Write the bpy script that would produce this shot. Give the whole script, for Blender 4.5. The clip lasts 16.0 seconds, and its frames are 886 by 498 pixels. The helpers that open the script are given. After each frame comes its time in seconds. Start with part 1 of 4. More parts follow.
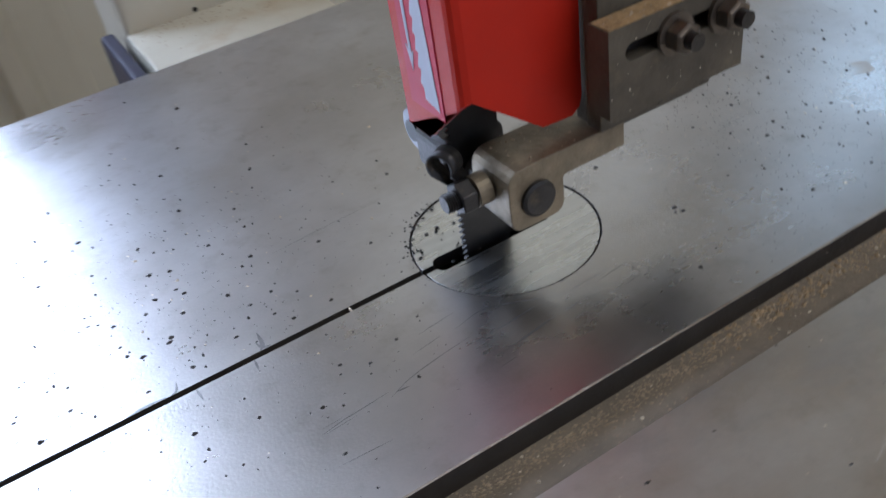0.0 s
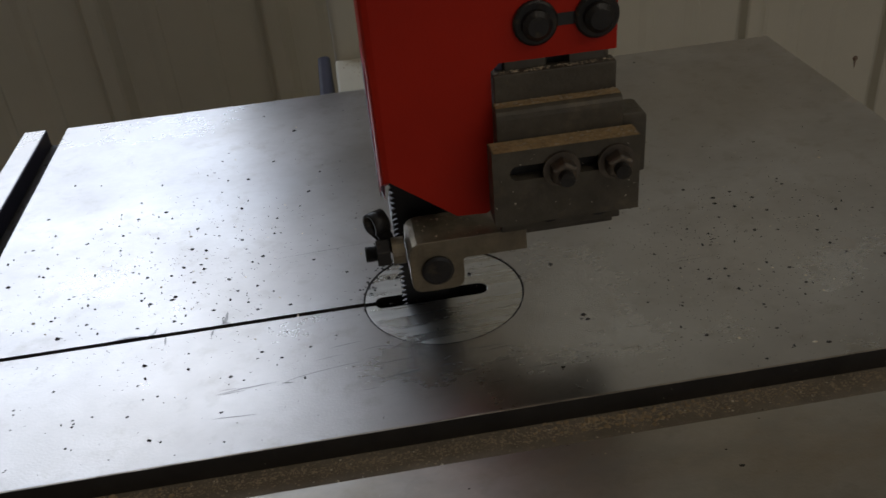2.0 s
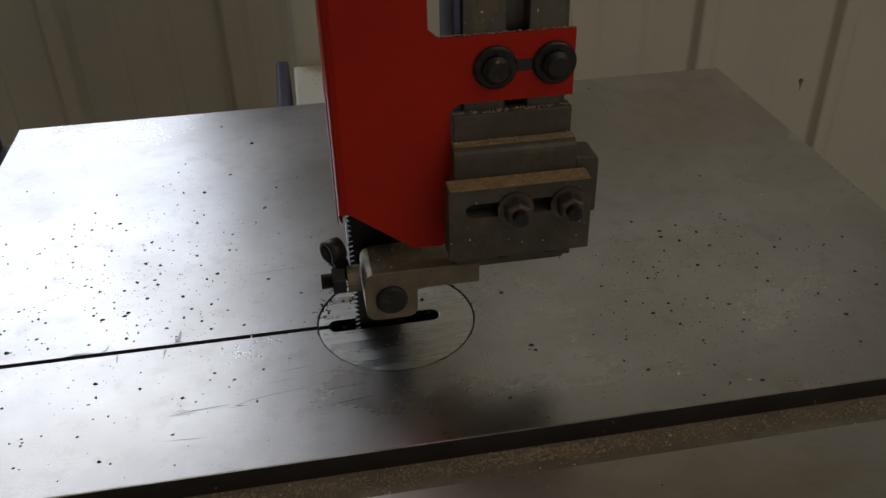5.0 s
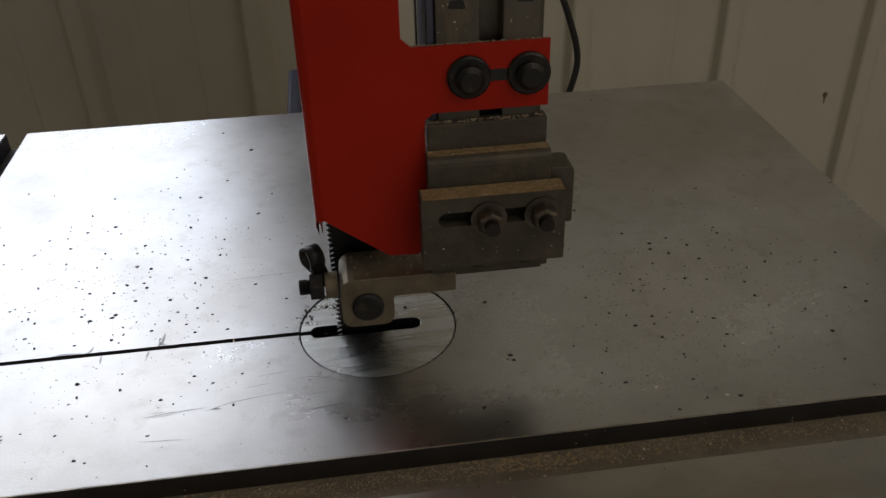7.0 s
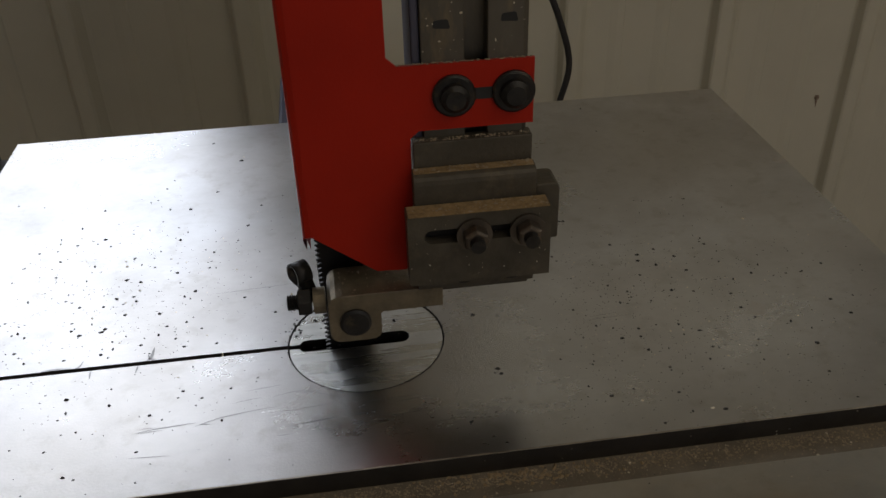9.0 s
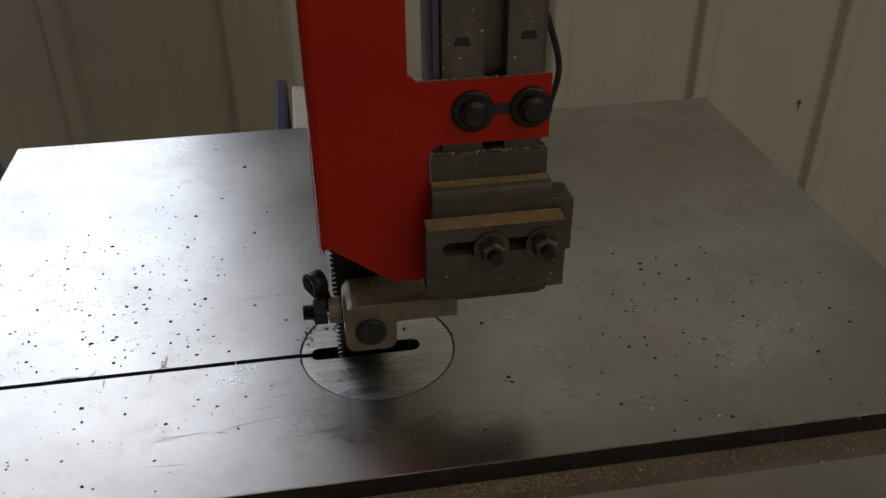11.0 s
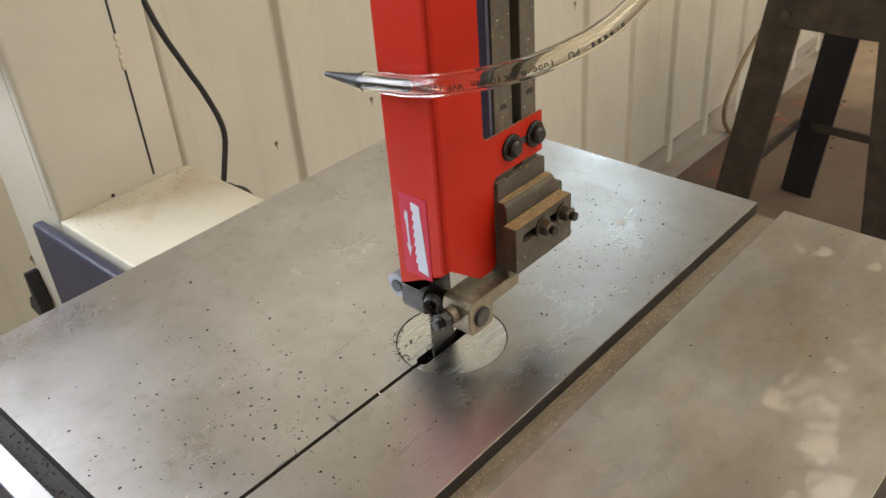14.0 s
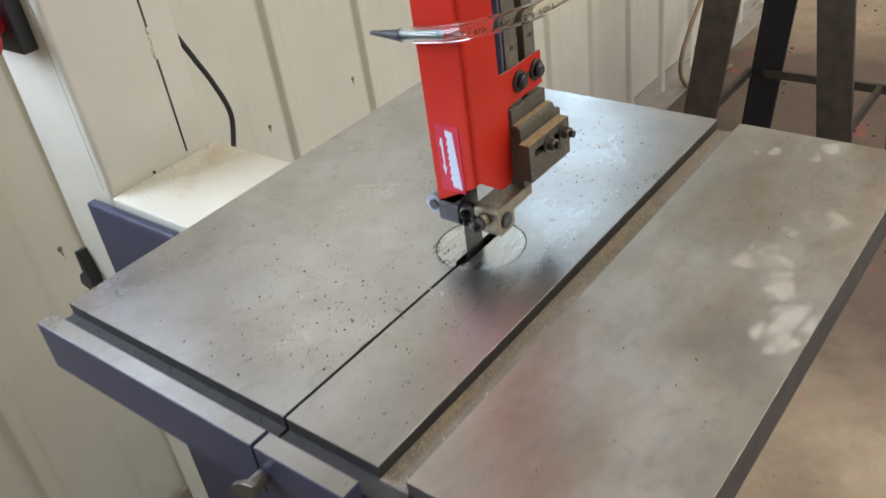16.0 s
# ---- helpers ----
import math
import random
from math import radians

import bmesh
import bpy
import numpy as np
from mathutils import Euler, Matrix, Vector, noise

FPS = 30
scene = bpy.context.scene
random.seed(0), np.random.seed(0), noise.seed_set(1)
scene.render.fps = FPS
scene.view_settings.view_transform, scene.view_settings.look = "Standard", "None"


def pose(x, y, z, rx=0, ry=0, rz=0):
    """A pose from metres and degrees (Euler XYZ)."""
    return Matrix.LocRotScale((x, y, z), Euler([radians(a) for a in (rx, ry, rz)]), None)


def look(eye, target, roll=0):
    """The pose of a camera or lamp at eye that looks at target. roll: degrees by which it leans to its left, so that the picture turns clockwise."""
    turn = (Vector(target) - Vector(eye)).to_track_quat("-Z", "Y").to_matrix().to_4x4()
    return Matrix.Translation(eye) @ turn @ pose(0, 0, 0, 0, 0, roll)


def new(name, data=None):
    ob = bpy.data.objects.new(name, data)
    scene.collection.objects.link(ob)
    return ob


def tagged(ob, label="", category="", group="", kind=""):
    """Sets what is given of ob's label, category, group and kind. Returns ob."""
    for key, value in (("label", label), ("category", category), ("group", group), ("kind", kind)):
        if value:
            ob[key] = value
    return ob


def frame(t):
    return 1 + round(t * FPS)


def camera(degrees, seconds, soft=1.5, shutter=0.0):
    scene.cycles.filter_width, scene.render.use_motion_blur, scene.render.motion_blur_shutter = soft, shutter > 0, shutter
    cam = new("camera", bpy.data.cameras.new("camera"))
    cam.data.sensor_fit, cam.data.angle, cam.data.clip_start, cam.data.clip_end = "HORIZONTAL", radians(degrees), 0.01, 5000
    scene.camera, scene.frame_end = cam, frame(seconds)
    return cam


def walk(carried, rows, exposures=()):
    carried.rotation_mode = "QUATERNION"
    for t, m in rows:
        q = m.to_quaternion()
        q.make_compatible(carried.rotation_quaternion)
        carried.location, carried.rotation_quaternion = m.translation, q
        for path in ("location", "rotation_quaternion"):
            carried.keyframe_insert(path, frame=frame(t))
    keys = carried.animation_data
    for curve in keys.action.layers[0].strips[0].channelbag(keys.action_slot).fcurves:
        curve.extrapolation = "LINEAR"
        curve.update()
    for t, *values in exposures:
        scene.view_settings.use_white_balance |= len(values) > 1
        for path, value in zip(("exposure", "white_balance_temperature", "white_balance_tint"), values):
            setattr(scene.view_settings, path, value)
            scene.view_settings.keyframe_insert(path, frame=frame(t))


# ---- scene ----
cam = camera(54.0, 16.0, shutter=0.25)
PATH = [
    (0, (-0.12, -0.199, 1.127), (0.557, 1.225, -0.103), -10.1),
    (0.3, (-0.091, -0.237, 1.143), (0.319, 1.344, -0.012), -9.8),
    (0.5, (-0.082, -0.25, 1.14), (0.195, 1.389, 0.028), -8.8),
    (1, (-0.064, -0.249, 1.14), (0.121, 1.413, 0.044), -7.6),
    (1.5, (-0.041, -0.273, 1.148), (0.09, 1.407, 0.071), -7.1),
    (2, (-0.027, -0.282, 1.154), (0.13, 1.39, 0.068), -5.5),
    (2.5, (-0.016, -0.28, 1.156), (0.204, 1.371, 0.049), -4.2),
    (3, (-0.02, -0.282, 1.157), (0.217, 1.37, 0.056), -2.9),
    (3.5, (-0.029, -0.281, 1.16), (0.244, 1.365, 0.057), -1.6),
    (4, (-0.03, -0.279, 1.164), (0.248, 1.367, 0.061), -1.5),
    (6.5, (-0.014, -0.285, 1.171), (0.206, 1.377, 0.08), -1.4),
    (7, (-0.009, -0.285, 1.169), (0.195, 1.385, 0.087), -1.6),
    (7.5, (-0.01, -0.284, 1.172), (0.202, 1.378, 0.081), -1.5),
    (8, (-0.01, -0.283, 1.174), (0.202, 1.382, 0.087), -1.5),
    (8.5, (-0.004, -0.284, 1.174), (0.204, 1.385, 0.092), -1.7),
    (11, (-0.019, -0.284, 1.182), (0.244, 1.375, 0.095), -0.5),
    (11.2, (-0.020, -0.285, 1.180), (0.233, 1.381, 0.103), -0.1),
    (11.5, (-0.043, -0.287, 1.204), (0.227, 1.365, 0.11), -0.5),
    (11.7, (-0.051, -0.300, 1.209), (0.196, 1.380, 0.152), -0.8),
    (12, (-0.049, -0.308, 1.22), (0.226, 1.384, 0.189), -2.0),
    (12.5, (-0.068, -0.302, 1.225), (0.336, 1.355, 0.181), -2.8),
    (12.7, (-0.083, -0.299, 1.230), (0.414, 1.322, 0.170), -2.8),
    (13, (-0.138, -0.288, 1.244), (0.567, 1.232, 0.153), -1.1),
    (13.2, (-0.182, -0.278, 1.252), (0.696, 1.134, 0.141), -0.9),
    (13.5, (-0.237, -0.275, 1.253), (0.82, 1.041, 0.18), -2.9),
    (13.7, (-0.257, -0.284, 1.267), (0.857, 0.962, 0.169), -4.6),
    (14, (-0.285, -0.275, 1.263), (0.922, 0.903, 0.187), -4.6),
    (14.5, (-0.329, -0.257, 1.283), (0.95, 0.833, 0.199), -5.5),
    (15, (-0.33, -0.271, 1.287), (0.927, 0.846, 0.204), -7.6),
    (15.5, (-0.336, -0.282, 1.287), (0.911, 0.849, 0.208), -8.6),
    (16, (-0.399, -0.323, 1.292), (0.834, 0.794, 0.182), -8.7),
]
walk(cam, [(t, look(eye, target, roll)) for t, eye, target, roll in PATH],
     exposures=[(0.0, 0.2, 5350, 18), (0.5, -0.72, 5300, 18), (1.0, -1.37, 5500, 18), (1.5, -1.55, 5900, 16), (2.5, -1.45, 6350, 15), (4.0, -1.42, 6400, 15), (7.0, -1.36, 6500, 15),
                (10.8, -1.36, 6500, 15), (11.3, -1.46, 6400, 15), (11.8, -1.33, 6450, 15), (12.5, -1.05, 6550, 16), (13.0, -0.72, 6600, 16), (13.25, -0.2, 6750, 16), (13.5, 0.12, 6600, 15),
                (14.0, 0.79, 6500, 15), (14.5, 0.99, 6300, 15), (16.0, 1.0, 5700, 13)])

# ---- light ----
T = 0.95           # height of the saw table
WALL = 0.86        # inner face of the clad wall
ROOM = (-2.6, 4.2, -3.4, 2.75)   # x low, x high, y low, ceiling
world = bpy.data.worlds.new("sky")
scene.world = world
world.use_nodes = True
nt = world.node_tree
sky = nt.nodes.new("ShaderNodeTexSky")
sky.sky_type, sky.sun_disc = "NISHITA", False
sky.sun_elevation, sky.sun_rotation = radians(40), radians(200)
nt.links.new(sky.outputs[0], nt.nodes["Background"].inputs[0])
nt.nodes["Background"].inputs[1].default_value = 0.1


def area(name, eye, target, sx, sy, watts, colour):
    d = bpy.data.lights.new(name, "AREA")
    d.shape, d.size, d.size_y, d.energy, d.color = "RECTANGLE", sx, sy, watts, colour
    ob = new(name, d)
    ob.matrix_world = look(eye, target)
    return ob


WIN_A = (-1.05, -0.15, 1.12, 2.15)     # daylight window: x low, x high, z low, z high
WIN_B = (1.22, 1.95, 1.5, 2.15)
# WIN_C is unseen, added for the warm reflection on the table's right
WIN_C = (0.15, 1.0, 1.5, 2.0)
area("window_daylight", ((WIN_A[0] + WIN_A[1]) / 2, WALL + 0.10, 1.635), (-0.60, -1, 1.55), 0.86, 0.99, 19.0, (0.86, 0.94, 1.0))
area("window_daylight_far", (1.585, WALL + 0.10, 1.825), (1.585, -1, 1.75), 0.7, 0.62, 2.1, (0.82, 1.0, 0.98))
area("added_window_dim", (0.575, WALL + 0.10, 1.75), (0.575, -1, 1.6), 0.81, 0.47, 0.78, (1.0, 0.86, 0.44))
SOUTH_FILL = (-0.9, 3.3, 2.4)     # gap added in south wall for unseen fill lamp: x low, x high, height
area("south_fill_lamp", ((SOUTH_FILL[0] + SOUTH_FILL[1]) / 2, -3.42, 1.22), (0.9, 0, 1.2), 4.1, 2.3, 10, (1.0, 0.98, 0.93))
ROOF_FILL = (0.1, 3.1, -1.9, -0.7)     # ceiling gap added for fill lamp: x low, x high, y low, y high
area("overhead_fill_lamp", ((ROOF_FILL[0] + ROOF_FILL[1]) / 2, (ROOF_FILL[2] + ROOF_FILL[3]) / 2, 2.80), ((ROOF_FILL[0] + ROOF_FILL[1]) / 2, (ROOF_FILL[2] + ROOF_FILL[3]) / 2 + 0.001, 0), 2.9, 1.1, 37, (1.0, 0.90, 0.66))

# ---- materials ----


def mat(name, colour, rough=0.5, metal=0.0, var=0.15, scale=20.0, bump=0.0, bump_scale=200.0, colour2=None, stain=None, stain_scale=8.0, stain_amount=0.35,
        rough_var=0.0, stretch=(1, 1, 1), spec=None, coat=0.0):
    """A surface with grain, a second scale of blotches, varied gloss and fine relief."""
    m = bpy.data.materials.new(name)
    m.use_nodes = True
    n, l = m.node_tree.nodes, m.node_tree.links
    b = n["Principled BSDF"]
    co = n.new("ShaderNodeTexCoord")
    mp = n.new("ShaderNodeMapping")
    mp.inputs["Scale"].default_value = stretch
    l.new(co.outputs["Object"], mp.inputs[0])

    def noise_tex(s, detail=6, r=0.6):
        t = n.new("ShaderNodeTexNoise")
        t.inputs["Scale"].default_value, t.inputs["Detail"].default_value, t.inputs["Roughness"].default_value = s, detail, r
        l.new(mp.outputs[0], t.inputs["Vector"])
        return t

    def ramp(src, lo, hi, a, c):
        r = n.new("ShaderNodeMapRange")
        r.inputs[1].default_value, r.inputs[2].default_value, r.inputs[3].default_value, r.inputs[4].default_value = lo, hi, a, c
        l.new(src, r.inputs[0])
        return r.outputs[0]

    def mix(fac, a, c):
        x = n.new("ShaderNodeMix")
        x.data_type = "RGBA"
        l.new(fac, x.inputs[0])
        for s, v in ((6, a), (7, c)):
            if isinstance(v, tuple):
                x.inputs[s].default_value = (*v, 1)
            else:
                l.new(v, x.inputs[s])
        return x.outputs[2]

    dark = tuple(c * (1 - var) for c in colour)
    light = tuple(min(1, c * (1 + var)) for c in (colour2 or colour))
    g = noise_tex(scale)
    col = mix(ramp(g.outputs[0], 0.3, 0.7, 0, 1), dark, light)
    if stain:
        s = noise_tex(stain_scale, 8, 0.65)
        col = mix(ramp(s.outputs[0], 0.55, 0.75, 0, stain_amount), col, stain)
    l.new(col, b.inputs["Base Color"])
    b.inputs["Metallic"].default_value = metal
    b.inputs["Coat Weight"].default_value = coat
    if spec is not None:
        b.inputs["Specular IOR Level"].default_value = spec
    if rough_var:
        q = noise_tex(scale * 0.6)
        l.new(ramp(q.outputs[0], 0.3, 0.7, rough - rough_var, rough + rough_var), b.inputs["Roughness"])
    else:
        b.inputs["Roughness"].default_value = rough
    if bump:
        h = noise_tex(bump_scale, 4)
        bp = n.new("ShaderNodeBump")
        bp.inputs["Strength"].default_value, bp.inputs["Distance"].default_value = bump, 0.001
        l.new(h.outputs[0], bp.inputs["Height"])
        l.new(bp.outputs[0], b.inputs["Normal"])
    return m



def iron(name, colour, rough, patches=()):
    """Ground cast iron: broad sheen blotches, brown patina, fine scratches along x, smudges; patches: dried pale spots (x, y, radius)."""
    m = bpy.data.materials.new(name)
    m.use_nodes = True
    n, l = m.node_tree.nodes, m.node_tree.links
    b = n["Principled BSDF"]
    co = n.new("ShaderNodeTexCoord").outputs["Object"]

    def noise_at(scale, stretch=(1, 1, 1), detail=5, turn=0.0):
        mp, t = n.new("ShaderNodeMapping"), n.new("ShaderNodeTexNoise")
        mp.inputs["Scale"].default_value, mp.inputs["Rotation"].default_value = stretch, (0, 0, turn)
        t.inputs["Scale"].default_value, t.inputs["Detail"].default_value, t.inputs["Roughness"].default_value = scale, detail, 0.62
        l.new(co, mp.inputs[0]), l.new(mp.outputs[0], t.inputs["Vector"])
        return t.outputs[0]

    def rng(src, lo, hi, a, c):
        r = n.new("ShaderNodeMapRange")
        for k, v in enumerate((lo, hi, a, c)):
            r.inputs[k + 1].default_value = v
        l.new(src, r.inputs[0])
        return r.outputs[0]

    def calc(op, a, c):
        x = n.new("ShaderNodeMath")
        x.operation = op
        for k, v in enumerate((a, c)):
            if isinstance(v, (int, float)):
                x.inputs[k].default_value = v
            else:
                l.new(v, x.inputs[k])
        return x.outputs[0]

    def blend(f, a, c):
        x = n.new("ShaderNodeMix")
        x.data_type = "RGBA"
        l.new(f, x.inputs[0])
        for k, v in ((6, a), (7, c)):
            if isinstance(v, tuple):
                x.inputs[k].default_value = (*v, 1)
            else:
                l.new(v, x.inputs[k])
        return x.outputs[2]

    blot = noise_at(7, detail=3)
    smud = noise_at(26, detail=4)
    fine = noise_at(1000, detail=2)
    lines = noise_at(9, (1, 60, 1), 6, 0.06)
    scr = calc("MULTIPLY", rng(lines, 0.62, 0.70, 0, 1), rng(noise_at(15, detail=3), 0.34, 0.78, 0, 0.9))
    col = blend(rng(blot, 0.25, 0.75, 0, 1), tuple(c * 0.86 for c in colour), tuple(c * 1.10 for c in colour))
    col = blend(rng(noise_at(6.5, detail=5), 0.36, 0.80, 0, 0.9), col, (colour[0] * 0.80, colour[1] * 0.71, colour[2] * 0.59))
    col = blend(rng(smud, 0.36, 0.80, 0, 0.5), col, tuple(c * 0.66 for c in colour))
    col = blend(calc("MULTIPLY", scr, 0.14), col, tuple(c * 0.38 for c in colour))
    grain = noise_at(300, (0.7, 1.2, 1), 4, 0.05)
    col = blend(rng(grain, 0.42, 0.66, 0, 0.12), col, tuple(c * 0.70 for c in colour))
    col = blend(rng(noise_at(95, detail=6), 0.54, 0.76, 0, 0.5), col, (colour[0] * 0.60, colour[1] * 0.55, colour[2] * 0.48))
    if patches and len(patches) > 5:
        col = blend(rng(noise_at(13, (0.8, 1.5, 1), 10, 0.5), 0.46, 0.70, 0, 0.65), col, (0.38, 0.285, 0.18))
        col = blend(rng(noise_at(21, (1, 2.2, 1), 10, 0.9), 0.50, 0.68, 0, 0.6), col, (0.38, 0.365, 0.35))
    ro = calc("ADD", rng(blot, 0.3, 0.7, rough - 0.08, rough + 0.08), rng(smud, 0.2, 0.8, -0.02, 0.035))
    ro = calc("ADD", ro, rng(grain, 0.35, 0.65, -0.012, 0.016))
    ro = calc("ADD", ro, calc("MULTIPLY", scr, 0.03))
    metal = None
    if patches:
        ragged = n.new("ShaderNodeVectorMath")
        wob = n.new("ShaderNodeTexNoise")
        wob.inputs["Scale"].default_value, wob.inputs["Detail"].default_value = 80, 8
        l.new(co, wob.inputs["Vector"])
        ragged.operation = "MULTIPLY_ADD"
        l.new(wob.outputs[1], ragged.inputs[0])
        ragged.inputs[1].default_value = (0.022, 0.018, 0)
        l.new(co, ragged.inputs[2])
        total = None
        for x, y, r in patches:
            d = n.new("ShaderNodeVectorMath")
            d.operation = "DISTANCE"
            l.new(ragged.outputs[0], d.inputs[0])
            d.inputs[1].default_value = (x + 0.011, y + 0.009, T)
            f = rng(d.outputs["Value"], r * 0.6, r * 0.95, 1, 0)
            total = f if total is None else calc("MAXIMUM", total, f)
        total = calc("MULTIPLY", total, rng(noise_at(48, (1, 2.2, 1), 9, 0.4), 0.40, 0.62, 0.0, 0.58))
        col = blend(total, col, (0.44, 0.375, 0.29))
        ro = calc("ADD", ro, calc("MULTIPLY", total, 0.3))
        metal = rng(total, 0, 1, 1.0, 0.15)
    l.new(col, b.inputs["Base Color"]), l.new(ro, b.inputs["Roughness"])
    b.inputs["Metallic"].default_value = 1.0
    if metal is not None:
        l.new(metal, b.inputs["Metallic"])
    bp = n.new("ShaderNodeBump")
    bp.inputs["Strength"].default_value, bp.inputs["Distance"].default_value = 0.15, 0.0004
    l.new(calc("SUBTRACT", fine, calc("MULTIPLY", scr, 0.04)), bp.inputs["Height"])
    l.new(bp.outputs[0], b.inputs["Normal"])
    return m


IRON = iron("ground_cast_iron", (0.55, 0.545, 0.55), 0.305, [(0.160, -0.006, 0.0055), (0.234, 0.190, 0.010), (0.240, 0.12, 0.006)])
IRON_WORN = iron("stained_cast_iron", (0.57, 0.55, 0.51), 0.40, [(0.062, -0.166, 0.012), (0.079, -0.171, 0.011), (0.062, -0.187, 0.015), (0.042, -0.196, 0.013), (0.020, -0.208, 0.014), (-0.003, -0.209, 0.017), (0.013, -0.218, 0.011),
                                                                 (0.202, -0.122, 0.009), (0.206, -0.133, 0.007), (0.208, -0.160, 0.006), (0.225, -0.169, 0.013), (0.128, -0.187, 0.010), (0.130, -0.199, 0.011), (0.104, -0.178, 0.006),
                                                                 (0.070, -0.147, 0.004)])
IRON_DARK = mat("dark_iron", (0.032, 0.027, 0.023), 0.7, 0.1, 0.3, 60, 0.2, 300)
def blotch(m, colour, scale, lo, hi, amount, centre=None):
    """Lay ragged stains of one colour over a surface; with a centre, one large ragged patch round it."""
    n, l = m.node_tree.nodes, m.node_tree.links
    b = n["Principled BSDF"]
    t, r, x = n.new("ShaderNodeTexNoise"), n.new("ShaderNodeMapRange"), n.new("ShaderNodeMix")
    t.inputs["Scale"].default_value, t.inputs["Detail"].default_value, t.inputs["Roughness"].default_value = scale, 9, 0.65
    l.new(n.new("ShaderNodeTexCoord").outputs["Object"], t.inputs["Vector"])
    for k, v in enumerate((lo, hi, 0, amount)):
        r.inputs[k + 1].default_value = v
    src = t.outputs[0]
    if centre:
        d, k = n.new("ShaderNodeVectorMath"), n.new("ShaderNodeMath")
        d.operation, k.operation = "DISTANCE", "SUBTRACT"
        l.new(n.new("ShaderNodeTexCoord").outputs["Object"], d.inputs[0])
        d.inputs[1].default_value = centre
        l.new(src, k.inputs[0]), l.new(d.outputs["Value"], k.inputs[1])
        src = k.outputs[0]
    l.new(src, r.inputs[0])
    x.data_type = "RGBA"
    old = b.inputs["Base Color"].links[0].from_socket
    l.new(r.outputs[0], x.inputs[0]), l.new(old, x.inputs[6])
    x.inputs[7].default_value = (*colour, 1)
    l.new(x.outputs[2], b.inputs["Base Color"])


IRON_EDGE = mat("dark_wing_edge", (0.040, 0.033, 0.030), 0.75, 0, 0.3, 60, 0.3, 300)
SLOT = mat("dusty_slot_floor", (0.22, 0.185, 0.14), 0.75, 0.2, 0.2, 90, 0.4, 700, stain=(0.10, 0.085, 0.065), stain_scale=30, stain_amount=0.6)
DISC = mat("brushed_aluminium", (0.62, 0.62, 0.60), 0.28, 1.0, 0.1, 40, 0.12, 260, stretch=(1, 9, 1), rough_var=0.06)
RED = mat("red_powder_coat", (0.46, 0.0195, 0.0065), 0.42, 0, 0.06, 30, 0.08, 900, spec=0.18)
ALU = mat("dusty_aluminium", (0.098, 0.084, 0.063), 0.55, 0.45, 0.28, 70, 0.35, 500, stain=(0.26, 0.20, 0.12), stain_scale=75, stain_amount=0.35, rough_var=0.1)
ALU_BARE = mat("worn_bare_aluminium", (0.215, 0.178, 0.122), 0.45, 0.6, 0.3, 110, 0.3, 500, stain=(0.09, 0.065, 0.035), stain_scale=70, stain_amount=0.7, rough_var=0.1)
STEEL_BLACK = mat("black_oxide_steel", (0.035, 0.033, 0.032), 0.42, 0.6, 0.3, 120, 0.2, 600, stain=(0.16, 0.12, 0.07), stain_scale=220, stain_amount=0.5)
BOLT = mat("dull_steel_bolt", (0.13, 0.11, 0.09), 0.45, 0.8, 0.3, 150, 0.2, 600, stain=(0.22, 0.15, 0.08), stain_scale=160, stain_amount=0.6)
POST = mat("dusty_guide_post_steel", (0.14, 0.125, 0.10), 0.5, 0.6, 0.2, 70, 0.15, 400, stain=(0.34, 0.25, 0.14), stain_scale=120, stain_amount=0.5, stretch=(1, 1, 0.35))
BLADE = mat("saw_blade_steel", (0.045, 0.043, 0.042), 0.4, 0.8, 0.2, 80)
CREAM = mat("cream_machine_paint", (0.57, 0.54, 0.45), 0.42, 0, 0.05, 12, 0.05, 500, stain=(0.55, 0.42, 0.24), stain_scale=7, stain_amount=0.25)
SHELF = mat("yellowed_cream_paint", (0.61, 0.58, 0.48), 0.45, 0, 0.06, 12, 0.05, 500, stain=(0.42, 0.27, 0.12), stain_scale=13, stain_amount=0.6)
BLUE = mat("blue_grey_machine_paint", (0.034, 0.036, 0.068), 0.38, 0, 0.12, 30, 0.06, 700)
CLAD = mat("cream_steel_cladding", (0.56, 0.53, 0.43), 0.45, 0, 0.06, 6, 0.04, 300, stain=(0.48, 0.41, 0.30), stain_scale=3.0, stain_amount=0.35)
RUST = mat("rust", (0.22, 0.16, 0.12), 0.9, 0, 0.4, 300)
FLOOR = mat("dusty_concrete", (0.40, 0.31, 0.215), 0.85, 0, 0.15, 5, 0.3, 60, stain=(0.30, 0.20, 0.13), stain_scale=5.0, stain_amount=0.7)
blotch(FLOOR, (0.12, 0.075, 0.05), 2.3, 0.48, 0.70, 0.6)
# large ragged dark patch, densest between the stand and the wall
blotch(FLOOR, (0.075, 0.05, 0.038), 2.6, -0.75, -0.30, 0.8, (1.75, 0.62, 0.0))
blotch(FLOOR, (0.36, 0.085, 0.06), 6.0, 0.585, 0.70, 0.6)
blotch(FLOOR, (0.05, 0.035, 0.03), 30.0, 0.66, 0.72, 0.8)
FLASH = mat("stained_flashing", (0.36, 0.325, 0.27), 0.6, 0, 0.1, 9, 0.1, 200, stain=(0.17, 0.09, 0.075), stain_scale=5, stain_amount=1.0, stretch=(1, 1, 7))
PLASTER = mat("painted_sheet", (0.72, 0.68, 0.6), 0.7, 0, 0.08, 3)
STAND = mat("blackened_flat_steel", (0.075, 0.063, 0.053), 0.5, 0.5, 0.3, 25, 0.15, 200, stain=(0.16, 0.10, 0.06), stain_scale=18, stain_amount=0.4)
